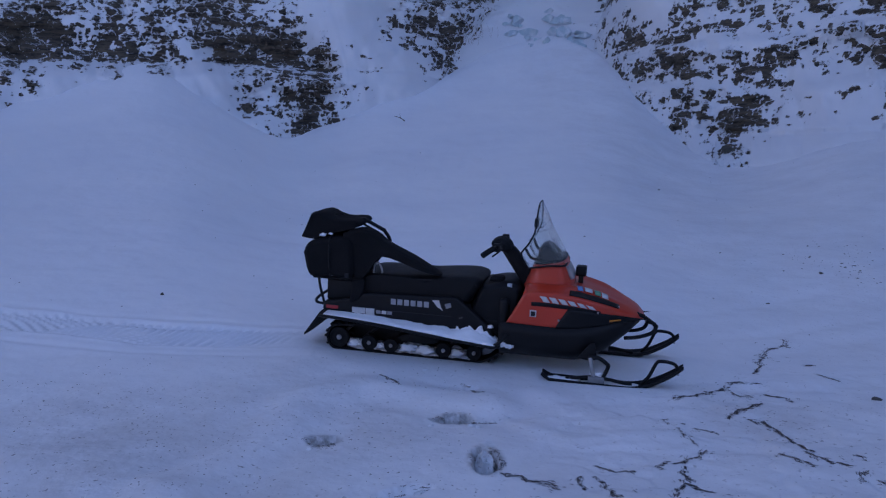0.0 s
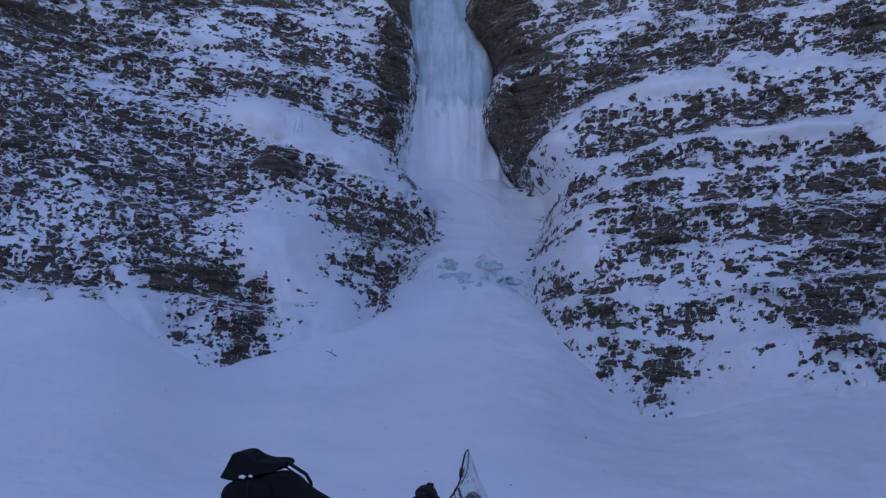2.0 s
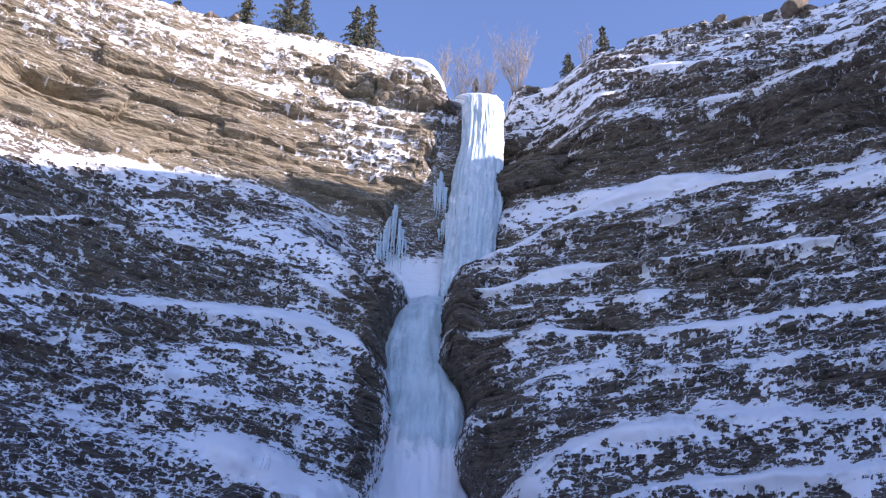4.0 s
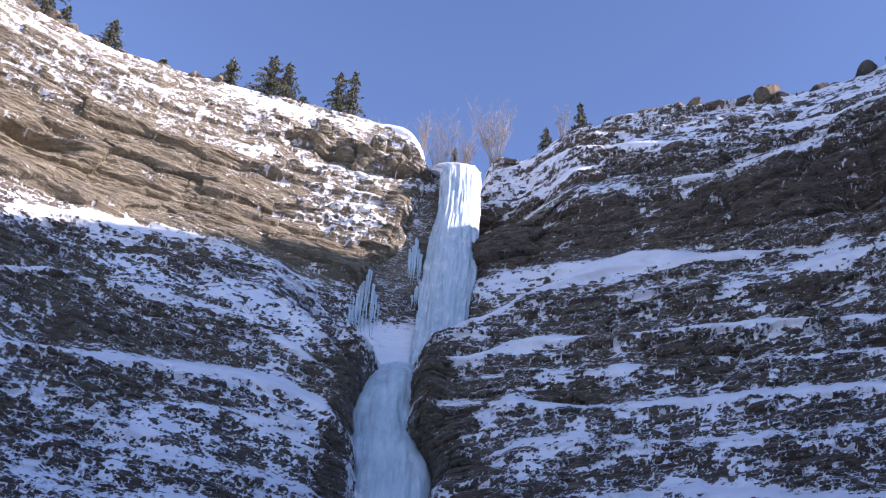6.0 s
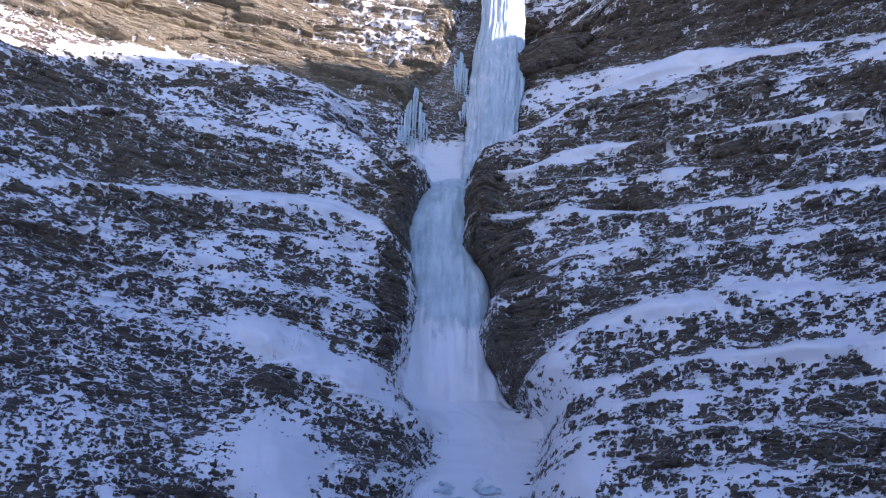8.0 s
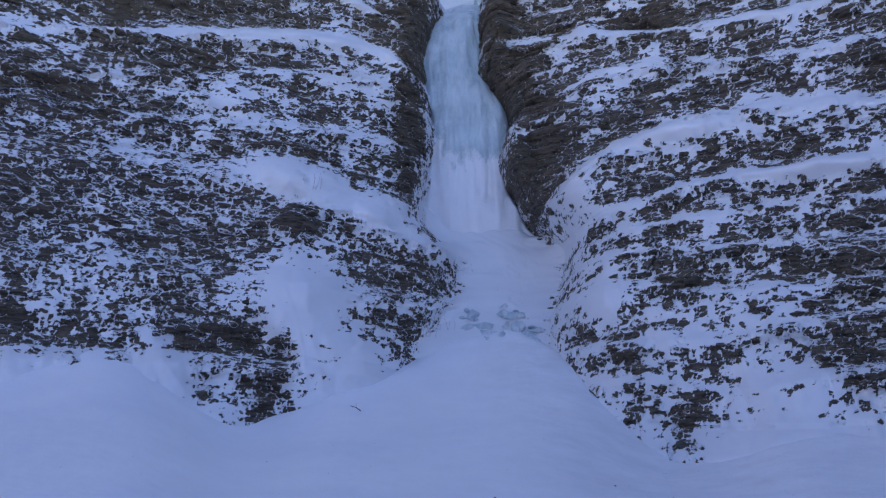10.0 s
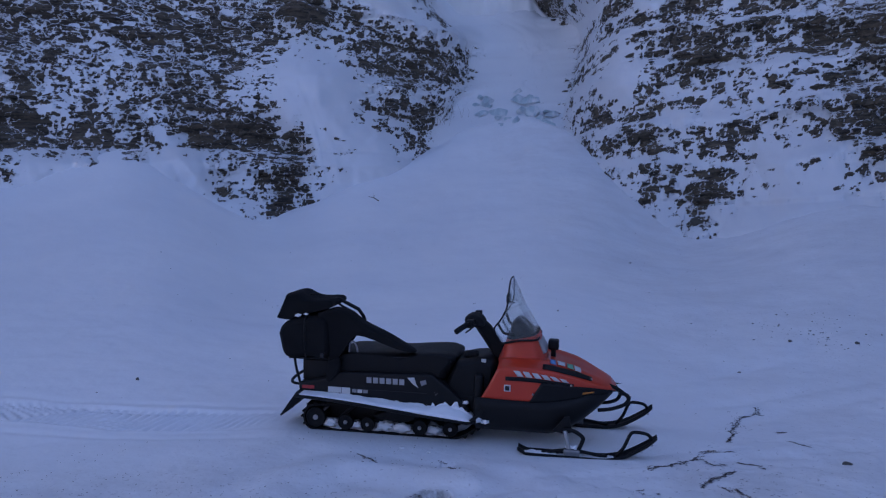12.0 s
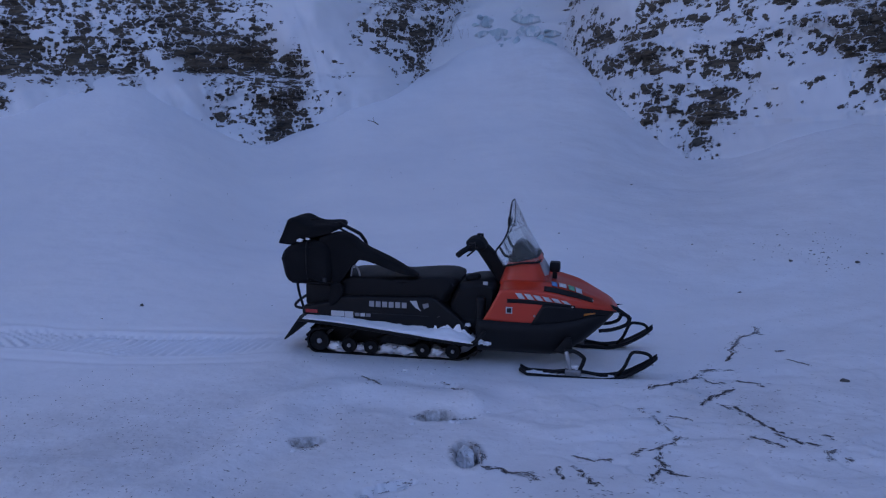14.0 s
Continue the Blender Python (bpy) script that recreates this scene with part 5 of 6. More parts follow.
def build_steering():
    column = link("steering_column", tube([(1.64, 0, 0.66), (1.52, 0, 0.84), (1.40, 0, 1.01)], [0.055] * 3, 10, 5, False), BLACK_PLASTIC, sled)
    link("steering_boot", soft_prism([(1.57, 0.68), (1.70, 0.68), (1.65, 0.79), (1.49, 0.99), (1.39, 1.01), (1.46, 0.88)], -0.06, 0.05, 0.03), RUBBER, column)
    bars = link("handlebar", tube([(1.285, -0.40, 0.985), (1.34, -0.33, 1.02), (1.38, -0.20, 1.035), (1.39, 0, 1.04), (1.38, 0.20, 1.035), (1.35, 0.30, 0.995), (1.33, 0.36, 0.955)], 0.013, 8), BLACK_STEEL, sled)
    link("bar_pad", soft_prism([(1.31, 0.99), (1.41, 0.965), (1.47, 0.985), (1.44, 1.05), (1.36, 1.075), (1.30, 1.045)], -0.17, 0.10, 0.03), RUBBER, bars, "black padded handlebar centre")
    for s in (-1, 1):
        link("grip", tube([(1.275 + 0.05 * (s > 0), s * 0.415 - 0.04 * (s > 0), 0.975 - 0.02 * (s > 0)), (1.31 + 0.04 * (s > 0), s * 0.37 - 0.03 * (s > 0), 1.0 - 0.03 * (s > 0)), (1.35, s * 0.31, 1.022 - 0.03 * (s > 0))], 0.024, 9), RUBBER, bars)
        link("lever", tube([(1.41, s * 0.23, 1.015), (1.39, s * 0.31, 0.995), (1.35, s * 0.37, 0.965)], 0.008, 6), BLACK_STEEL, bars)
        link("switch_box", block(1.34, 1.40, s * 0.25 - 0.03, s * 0.25 + 0.03, 0.985, 1.055, 0.012), BLACK_PLASTIC, bars)


def screen_point(s, t):
    """The windscreen: s from -1 to 1 across, t from 0 to 1 up."""
    ts = np.array([t])
    xc, zc = 1.945 - 0.255 * t, 0.905 + 0.495 * t
    w = float(table(ts, [0, 0.4, 0.7, 0.9, 1.0], [0.27, 0.29, 0.26, 0.21, 0.13])[0])
    xe = float(table(ts, [0, 0.35, 0.55, 0.75, 1.0], [1.64, 1.58, 1.64, 1.685, 1.69])[0])
    ze = float(table(ts, [0, 0.5, 1.0], [0.87, 1.06, 1.385])[0])
    q = abs(s) ** (6.0 - 3.5 * min(1.0, 2 * t))
    return Vector((xc + (xe - xc) * q, w * math.sin(s * math.pi / 2), zc + (ze - zc) * q ** (1 + 3 * (1 - t))))


def build_screen():
    screen = link("windscreen", sheet(lambda u, v: screen_point(2 * v - 1, u), 18, 28, 0.004), SCREEN, sled, "clear plastic windscreen with dark trim")
    for s in (-1, 1):
        link("trim", tube([screen_point(s, k / 16) for k in range(17)], 0.0075, 6, 1, False), RUBBER, screen)
        link("stay", tube([screen_point(s * 0.95, 0.36) + Vector((-0.01, 0, 0)), Vector((1.66, s * 0.24, 0.955)), Vector((1.74, s * 0.2, 0.94))], 0.012, 6), BLACK_PLASTIC, screen)
    link("trim", tube([screen_point(-1 + k / 8, 1.0) for k in range(17)], 0.006, 6, 1, False), RUBBER, screen)
    link("trim", tube([screen_point(-1 + k / 8, 0.0) for k in range(17)], 0.010, 6, 1, False), RUBBER, screen)
    link("mirror", soft_prism([(1.615, 1.13), (1.645, 1.13), (1.655, 1.20), (1.63, 1.215), (1.615, 1.20)], 0.24, 0.34, 0.015), BLACK_PLASTIC, screen, "small black mirror")
    link("mirror_arm", tube([(1.64, 0.25, 1.16), (1.67, 0.22, 1.14), (1.70, 0.20, 1.15)], 0.007, 6), BLACK_STEEL, screen)


def build_ski(s):
    y = 0.42 if s > 0 else -0.50

    def fn(u, v):
        x = 1.83 + 1.10 * u
        xs = np.array([x])
        z = float(table(xs, [1.83, 1.90, 2.50, 2.65, 2.80, 2.88, 2.93], [0.045, 0.008, 0.004, 0.030, 0.105, 0.160, 0.205])[0])
        w = float(table(xs, [1.83, 1.90, 2.6, 2.85, 2.93], [0.05, 0.066, 0.068, 0.055, 0.025])[0])
        q = 2 * v - 1
        return (x, y + w * q, z + 0.012 + 0.022 * max(0.0, abs(q) - 0.75) / 0.25)
    ski = link("ski", sheet(fn, 34, 10, 0.016), BLACK_STEEL, sled, "black steel ski with snow on its rear end")
    link("wear_rod", tube([(1.95, y, 0.0), (2.5, y, 0.0), (2.65, y, 0.025)], 0.008, 6), STEEL, ski)
    link("ski_loop", tube([(2.62, y, 0.045), (2.68, y, 0.12), (2.725, y, 0.225), (2.76, y, 0.252), (2.85, y, 0.245), (2.89, y, 0.215), (2.895, y, 0.175)], 0.014, 8), BLACK_STEEL, ski)
    link("leaf_spring", tube([(2.02, y, 0.03), (2.16, y, 0.055), (2.26, y, 0.065), (2.38, y, 0.055), (2.55, y, 0.03)], 0.016, 6), BLACK_STEEL, ski)
    link("saddle", block(2.20, 2.33, y - 0.035, y + 0.035, 0.02, 0.075, 0.01), ALLOY, ski)
    bm = tube([(2.245, y, 0.06), (2.225, y, 0.14), (2.205, y * 0.97, 0.22)], 0.019, 8)
    link("spindle", bm, STEEL, ski, "bare steel spindle")
    link("steering_arm", tube([(2.19, y * 0.96, 0.225), (2.27, y * 0.97, 0.225), (2.345, y, 0.185), (2.35, y, 0.15), (2.315, y, 0.06)], 0.017, 7), BLACK_STEEL, ski)
    link("swing_arm", prism([(2.10, 0.20), (2.20, 0.185), (2.26, 0.20), (2.235, 0.33), (2.20, 0.33)], y * 0.90 - 0.012, y * 0.90 + 0.012, 0.004), BLACK_STEEL, ski)
    link("axle", tube([(2.18, y * 0.95, 0.215), (2.17, y * 0.45, 0.27)], 0.018, 7), BLACK_STEEL, ski)
    bm = bmesh.new()
    bmesh.ops.create_icosphere(bm, subdivisions=2, radius=0.011, matrix=Matrix.Translation((2.90, y - 0.03 * 1, 0.165)))
    link("bolt", bm, STEEL, ski)


def build_track():
    # the belt's loop, round its wheels
    path = [(-0.115, 0.115), (-0.085, 0.035), (0.0, 0.002), (0.3, 0.0), (0.7, 0.0), (1.1, 0.0), (1.25, 0.008), (1.36, 0.055), (1.48, 0.15), (1.545, 0.235), (1.53, 0.30),
            (1.46, 0.325), (1.2, 0.30), (0.8, 0.285), (0.4, 0.262), (0.12, 0.232), (0.0, 0.222), (-0.08, 0.195)]
    pts = spline([(x, 0, z) for x, z in path] + [(path[0][0], 0, path[0][1])], 6)[:-1]
    n = len(pts)
    bm = bmesh.new()
    rows = []
    for k, p in enumerate(pts):
        way = (pts[(k + 1) % n] - pts[k - 1]).normalized()
        out = Vector((way.z, 0, -way.x))
        rows.append([bm.verts.new(Vector((p.x, y, p.z)) + out * d) for y, d in ((-0.25, -0.008), (-0.25, 0.008), (0.25, 0.008), (0.25, -0.008))])
    for r0, r1 in zip(rows, rows[1:] + rows[:1]):
        for i in range(4):
            bm.faces.new((r0[i], r0[(i + 1) % 4], r1[(i + 1) % 4], r1[i]))
    bmesh.ops.recalc_face_normals(bm, faces=bm.faces)
    belt = link("track_belt", bm, RUBBER, sled, "black rubber drive track packed with snow")
    lug = None
    total = sum((pts[(k + 1) % n] - pts[k]).length for k in range(n))
    step, run, want = 0.066, 0.0, 0.0
    for k in range(n):
        p, q = pts[k], pts[(k + 1) % n]
        ln = (q - p).length
        while want < run + ln and want < total - 0.03:
            c = p.lerp(q, (want - run) / ln)
            way = (q - p).normalized()
            m = Matrix.Translation(c) @ Matrix.Rotation(math.atan2(-way.z, way.x), 4, 'Y')
            if lug is None:
                lug = link("lug", prism([(-0.014, -0.006), (0.014, -0.006), (0.007, -0.030), (-0.007, -0.030)], -0.235, 0.235, 0), RUBBER, belt)
                lug.matrix_basis = m
            else:
                o = new("lug", lug.data)
                o.parent = belt
                o.matrix_basis = m
            want += step
        run += ln
    for s in (-1, 1):
        link("slide_rail", prism([(0.02, 0.03), (1.22, 0.03), (1.34, 0.075), (1.42, 0.15), (1.38, 0.16), (1.24, 0.09), (0.6, 0.075), (0.02, 0.10)], s * 0.17 - 0.012, s * 0.17 + 0.012, 0.004), ALLOY, sled, "dull alloy slide rail")
        for x, z, r in ((-0.005, 0.108, 0.090), (0.27, 0.082, 0.070), (0.47, 0.075, 0.064), (0.94, 0.078, 0.068), (1.21, 0.082, 0.068)):
            tyre = link("idler_wheel", lathe([(r * 0.45, -0.016), (r * 0.82, -0.013), (r * 0.86, -0.020), (r * 0.97, -0.018), (r, -0.008), (r, 0.012), (r * 0.9, 0.018), (r * 0.5, 0.016)], 0), RUBBER, sled, "black rubber-tyred idler wheel")
            tyre.matrix_basis = Matrix.Translation((x, s * 0.225, z))
            hub = link("hub", lathe([(r * 0.16, -0.030), (r * 0.24, -0.026), (r * 0.26, -0.014), (r * 0.46, -0.012), (r * 0.46, 0.01)], 0, 16), PALE, tyre, "worn pale hub")
            if s > 0:
                hub.matrix_basis = Matrix.Rotation(math.pi, 4, 'Z')
    for a, b, r in (((0.20, 0.10), (0.42, 0.30), 0.016), ((0.98, 0.10), (1.18, 0.30), 0.018), ((0.55, 0.09), (0.78, 0.28), 0.022)):
        for s in (-1, 1):
            link("suspension_arm", tube([(a[0], s * 0.19, a[1]), (b[0], s * 0.19, b[1])], r, 8, 1, False), BLACK_STEEL, sled)
    link("suspension_spring", soft_prism([(0.50, 0.14), (0.62, 0.20), (0.85, 0.22), (0.92, 0.15), (0.78, 0.09), (0.62, 0.10)], -0.21, 0.21, 0.03), BLACK_STEEL, sled)
    # added black filler: stops the view through and stands for the shade inside
    link("track_fill", prism([(0.08, 0.05), (1.22, 0.05), (1.36, 0.16), (1.20, 0.27), (0.4, 0.245), (0.08, 0.20)], -0.10, 0.10, 0.01), BLACK_STEEL, sled, "dark block added to fill the drive track's shaded inside")
    link("axle", tube([(-0.005, -0.25, 0.113), (-0.005, 0.25, 0.113)], 0.014, 8), STEEL, sled)


def build_bumper():
    bumper = link("front_bumper", tube([(2.52, -0.14, 0.545), (2.61, -0.15, 0.515), (2.70, -0.15, 0.455), (2.715, -0.14, 0.43), (2.68, -0.15, 0.38), (2.57, -0.15, 0.335), (2.46, -0.16, 0.32)], 0.016, 8), BLACK_STEEL, sled, "bent black tube front bumper")
    link("bumper_far", tube([(2.50, 0.10, 0.53), (2.57, 0.10, 0.50), (2.63, 0.10, 0.435), (2.645, 0.10, 0.405), (2.62, 0.10, 0.355), (2.55, 0.10, 0.325), (2.46, 0.12, 0.31)], 0.016, 8), BLACK_STEEL, bumper)
    link("bumper_bar", tube([(2.71, -0.15, 0.43), (2.70, 0, 0.425), (2.64, 0.10, 0.41)], 0.016, 8), BLACK_STEEL, bumper)
    link("tow_hook", tube([(2.57, -0.02, 0.47), (2.625, -0.02, 0.475), (2.63, -0.02, 0.45)], 0.009, 6), STEEL, bumper)


build_hood()
build_belly()
build_seat_and_body()
build_steering()
build_screen()
build_ski(-1)
build_ski(1)
build_track()
build_bumper()


# what is strapped on, and the snow that lies on it
def on_sled(name, bm, mat, label, category):
    ob = link(name, bm, mat)
    ob.matrix_world = MACHINE
    return tagged(ob, label, category)


bag = on_sled("cargo_bag", soft_prism([(-0.315, 0.87), (-0.28, 0.95), (-0.18, 1.005), (0.04, 1.035), (0.14, 1.00), (0.165, 0.86), (0.14, 0.675), (-0.05, 0.668), (-0.25, 0.668)], -0.39, 0.20, 0.05, 5, 13, 0.05), CLOTH, "black fabric cargo bag strapped on the luggage rack", "bag")
link("strap", tube([(-0.06, -0.30, 1.03), (-0.06, -0.37, 1.0), (-0.055, -0.402, 0.86), (-0.05, -0.37, 0.68)], 0.010, 6), VINYL, bag)
link("buckle", block(0.085, 0.12, -0.402, -0.385, 0.685, 0.725, 0.004), MATTE_PLASTIC, bag)
roll = on_sled("top_bag", soft_prism([(-0.35, 1.00), (-0.335, 1.03), (-0.272, 1.18), (-0.255, 1.205), (-0.17, 1.220), (-0.085, 1.185), (0.0, 1.165), (0.16, 1.17), (0.18, 1.12), (0.02, 1.065), (-0.10, 1.03), (-0.20, 0.985), (-0.24, 0.98), (-0.33, 0.99)], -0.33, 0.10, 0.025, 3, 13, 0.06), CLOTH, "black soft bag tied above the cargo bag", "bag")
link("strap_end", tube([(-0.07, -0.2, 1.20), (-0.02, -0.21, 1.21), (0.01, -0.21, 1.20)], 0.008, 6), VINYL, roll)
coat = on_sled("draped_cover", soft_prism([(0.04, 1.05), (0.16, 1.105), (0.29, 1.09), (0.40, 1.02), (0.50, 0.965), (0.68, 0.88), (0.88, 0.765), (0.76, 0.785), (0.58, 0.85), (0.47, 0.885), (0.39, 0.89), (0.33, 0.83), (0.27, 0.74), (0.22, 0.67), (0.15, 0.62), (0.12, 0.80), (0.06, 0.94)], -0.345, -0.16, 0.035, 4, 11, 0.08), CLOTH, "black cloth cover draped from the bags onto the seat", "cover")
link("cover_tail", soft_prism([(0.15, 0.66), (0.24, 0.68), (0.25, 0.58), (0.20, 0.50), (0.13, 0.48)], -0.375, -0.33, 0.02, 4, 7, 0.05), CLOTH, coat)

def snow_on_board():
    def fn(u, v):
        x = -0.08 + 1.50 * u
        y = -0.285 - 0.185 * v
        base = float(table(np.array([x]), [-0.12, 0.3, 0.8, 1.40, 1.46], [0.368, 0.340, 0.287, 0.228, 0.236])[0])
        heap = float(table(np.array([x]), [-0.08, 0.1, 0.5, 0.9, 1.10, 1.22, 1.34, 1.42], [0.004, 0.018, 0.034, 0.055, 0.085, 0.10, 0.06, 0.010])[0])
        cross = (1 - v) ** 0.6 * 0.9 + 0.1 if v < 0.98 else 0.02
        bump = 1 + 0.45 * noise.noise(Vector((x * 9, y * 14, 3.0))) + 0.3 * noise.noise(Vector((x * 31, y * 40, 7.0)))
        return (x, y, base + 0.002 + heap * cross * bump)
    bm = sheet(fn, 70, 12, 0.004)
    return on_sled("snow_drift", bm, SNOW, "white snow heaped along the running board", "snow")


snow_on_board()


def packed_snow():
    """Snow packed inside the drive track."""
    def fn(u, v):
        x = 0.10 + 1.12 * u
        tall = 0.05 + 0.10 * max(0.0, noise.noise(Vector((x * 5.5, 0, 2))) + 0.15)
        z = 0.010 + tall * v
        return (x, -0.20 + 0.07 * v + 0.03 * noise.noise(Vector((x * 12, z * 14, 1.5))), z)
    return on_sled("packed_snow", sheet(fn, 60, 10, 0.05), SNOW, "grey-white snow packed inside the drive track", "snow")


packed_snow()


def stuck_snow(x, y, z, size, seed, label="clump of snow stuck in the foot well"):
    bm = bmesh.new()
    bmesh.ops.create_icosphere(bm, subdivisions=3, radius=1)
    for v in bm.verts:
        d = v.co.normalized()
        v.co = Vector((x, y, z)) + Vector((d.x * 1.5, d.y * 0.3, d.z * 0.8)) * size * 1.5 * (0.9 + 0.7 * noise.noise(d * 2.4 + Vector((seed, 0, 0))) + 0.4 * noise.noise(d * 6))
    for f in bm.faces:
        f.smooth = True
    ob = on_sled("stuck_snow", bm, SNOW, label, "snow")
    ob["group"] = "clumps of snow on the machine"


for k, (x, z, size) in enumerate([(1.10, 0.415, 0.012), (1.36, 0.36, 0.012), (1.47, 0.235, 0.022), (1.53, 0.22, 0.016)]):
    stuck_snow(x, -0.345 if x < 1.4 else -0.40, z, size, 800 + k)


for k, (x, z, size) in enumerate([(0.13, 0.060, 0.034), (0.37, 0.055, 0.024), (0.62, 0.060, 0.036), (0.78, 0.055, 0.036), (1.07, 0.060, 0.030)]):
    stuck_snow(x, -0.215, z, size, 830 + k, "clump of snow packed between the track's wheels")
stuck_snow(-0.13, -0.345, 1.035, 0.013, 820, "streak of snow between the two black bags")
stuck_snow(-0.06, -0.345, 1.05, 0.008, 821, "streak of snow between the two black bags")
stuck_snow(2.27, -0.50, 0.085, 0.022, 822, "clump of snow caught on the ski's spindle")


def snow_on_panel():
    """Wind-blown snow plastered in the foot well."""
    def fn(u, v):
        x = 1.00 + 0.42 * u
        low = float(table(np.array([x]), [0.8, 1.40, 1.46], [0.29, 0.23, 0.236])[0])
        top = float(table(np.array([u]), [0, 0.2, 0.45, 0.7, 1.0], [0.26, 0.31, 0.350, 0.335, 0.25])[0]) + 0.05 * noise.noise(Vector((x * 20, 0, 4))) + 0.016 * noise.noise(Vector((x * 47, 0, 9)))
        z = low + max(0.0, top - low) * v
        return (x + 0.01 * noise.noise(Vector((x * 20, z * 40, 6))), -0.353 - 0.035 * (1 - v) * (0.6 + 0.6 * noise.noise(Vector((x * 18, z * 22, 1)))) - 0.006 * (1 + noise.noise(Vector((x * 40, z * 50, 3)))), z)
    ob = on_sled("stuck_snow", sheet(fn, 50, 12, 0.006), SNOW, "ragged patch of snow stuck in the foot well", "snow")
    ob["group"] = "clumps of snow on the machine"


snow_on_panel()


def snow_on_ski():
    def fn(u, v):
        x, y = 1.87 + 0.27 * u, -0.50 - 0.05 + 0.10 * v
        e = max(0.0, 1 - (2 * u - 1) ** 4) * max(0.0, 1 - (2 * v - 1) ** 4)
        base = float(table(np.array([x]), [1.83, 1.90, 2.50], [0.045, 0.008, 0.004])[0])
        return (x, y, base + 0.010 + e * (0.022 + 0.014 * noise.noise(Vector((x * 22, y * 30, 1)))))
    return on_sled("ski_snow", sheet(fn, 16, 8, 0.004), SNOW, "patch of snow on the ski", "snow")


snow_on_ski()


# ---------------------------------------------------------------- small things on the snow
def ground_at(x, y):
    return float(ground_height(np.array([float(x)]), np.array([float(y)]))[0])


SOIL = make_plain("dark_soil", (0.095, 0.077, 0.074), 0.95, speck=0.3, scale=60, bump=0.004)
STONE = make_boulder_mat("grey_stone", (0.07, 0.065, 0.06), (0.20, 0.18, 0.16))


def pebble(verts, faces, x, y, z, r, rng, flat=0.6):
    """A rough eight-sided stone, added to a list of corners and faces."""
    k = len(verts)
    turn = rng.uniform(0, 3.14)
    ring = [(math.cos(turn + i * math.pi / 2) * r * rng.uniform(0.7, 1.3), math.sin(turn + i * math.pi / 2) * r * rng.uniform(0.6, 1.1)) for i in range(4)]
    verts.extend([(x + a, y + b, z + rng.uniform(-0.1, 0.25) * r) for a, b in ring])
    verts.append((x + rng.uniform(-0.3, 0.3) * r, y, z + r * flat * rng.uniform(0.7, 1.2)))
    verts.append((x, y, z - r * 0.8))
    for i in range(4):
        faces.append((k + i, k + (i + 1) % 4, k + 4))
        faces.append((k + (i + 1) % 4, k + i, k + 5))


def sliver(verts, faces, x, y, way, length, width, rng):
    """A thin pointed flake of soil lying along a crack."""
    k = len(verts)
    c, s = math.cos(way), math.sin(way)
    z = ground_at(x, y)
    for u, v, h in ((-0.5, 0, 0.0), (-0.1, -0.5, 0.002), (0.5, 0, 0.0), (0.15, 0.5, 0.002), (0, 0, 0.004)):
        u, v = u * length * rng.uniform(0.8, 1.2), v * width * rng.uniform(0.6, 1.4)
        verts.append((x + u * c - v * s, y + u * s + v * c, z + h))
    for i in range(4):
        faces.append((k + i, k + (i + 1) % 4, k + 4))


def streak(verts, faces, rng, thick, *line):
    """A crack that shows soil: flakes along a chain of points, with short side branches."""
    for (x0, y0), (x1, y1) in zip(line, line[1:]):
        ln = math.hypot(x1 - x0, y1 - y0)
        way = math.atan2(y1 - y0, x1 - x0)
        for i in range(max(3, int(ln / 0.0042 * thick))):
            t = rng.random()
            gate = noise.noise(Vector((x0 * 3 + t * ln * 9, y0 * 3, 2.0)))
            if gate < -0.38:
                continue
            side = noise.noise(Vector((x0 + t * ln * 8, y0, 5.0))) * 0.035 + rng.gauss(0, 0.007 + 0.030 * max(0, gate) * thick)
            x, y = x0 + (x1 - x0) * t - math.sin(way) * side, y0 + (y1 - y0) * t + math.cos(way) * side
            sliver(verts, faces, x, y, way + rng.gauss(0, 0.4), rng.uniform(0.02, 0.07), rng.uniform(0.002, 0.006) * (1 + 0.7 * max(0, gate)), rng)


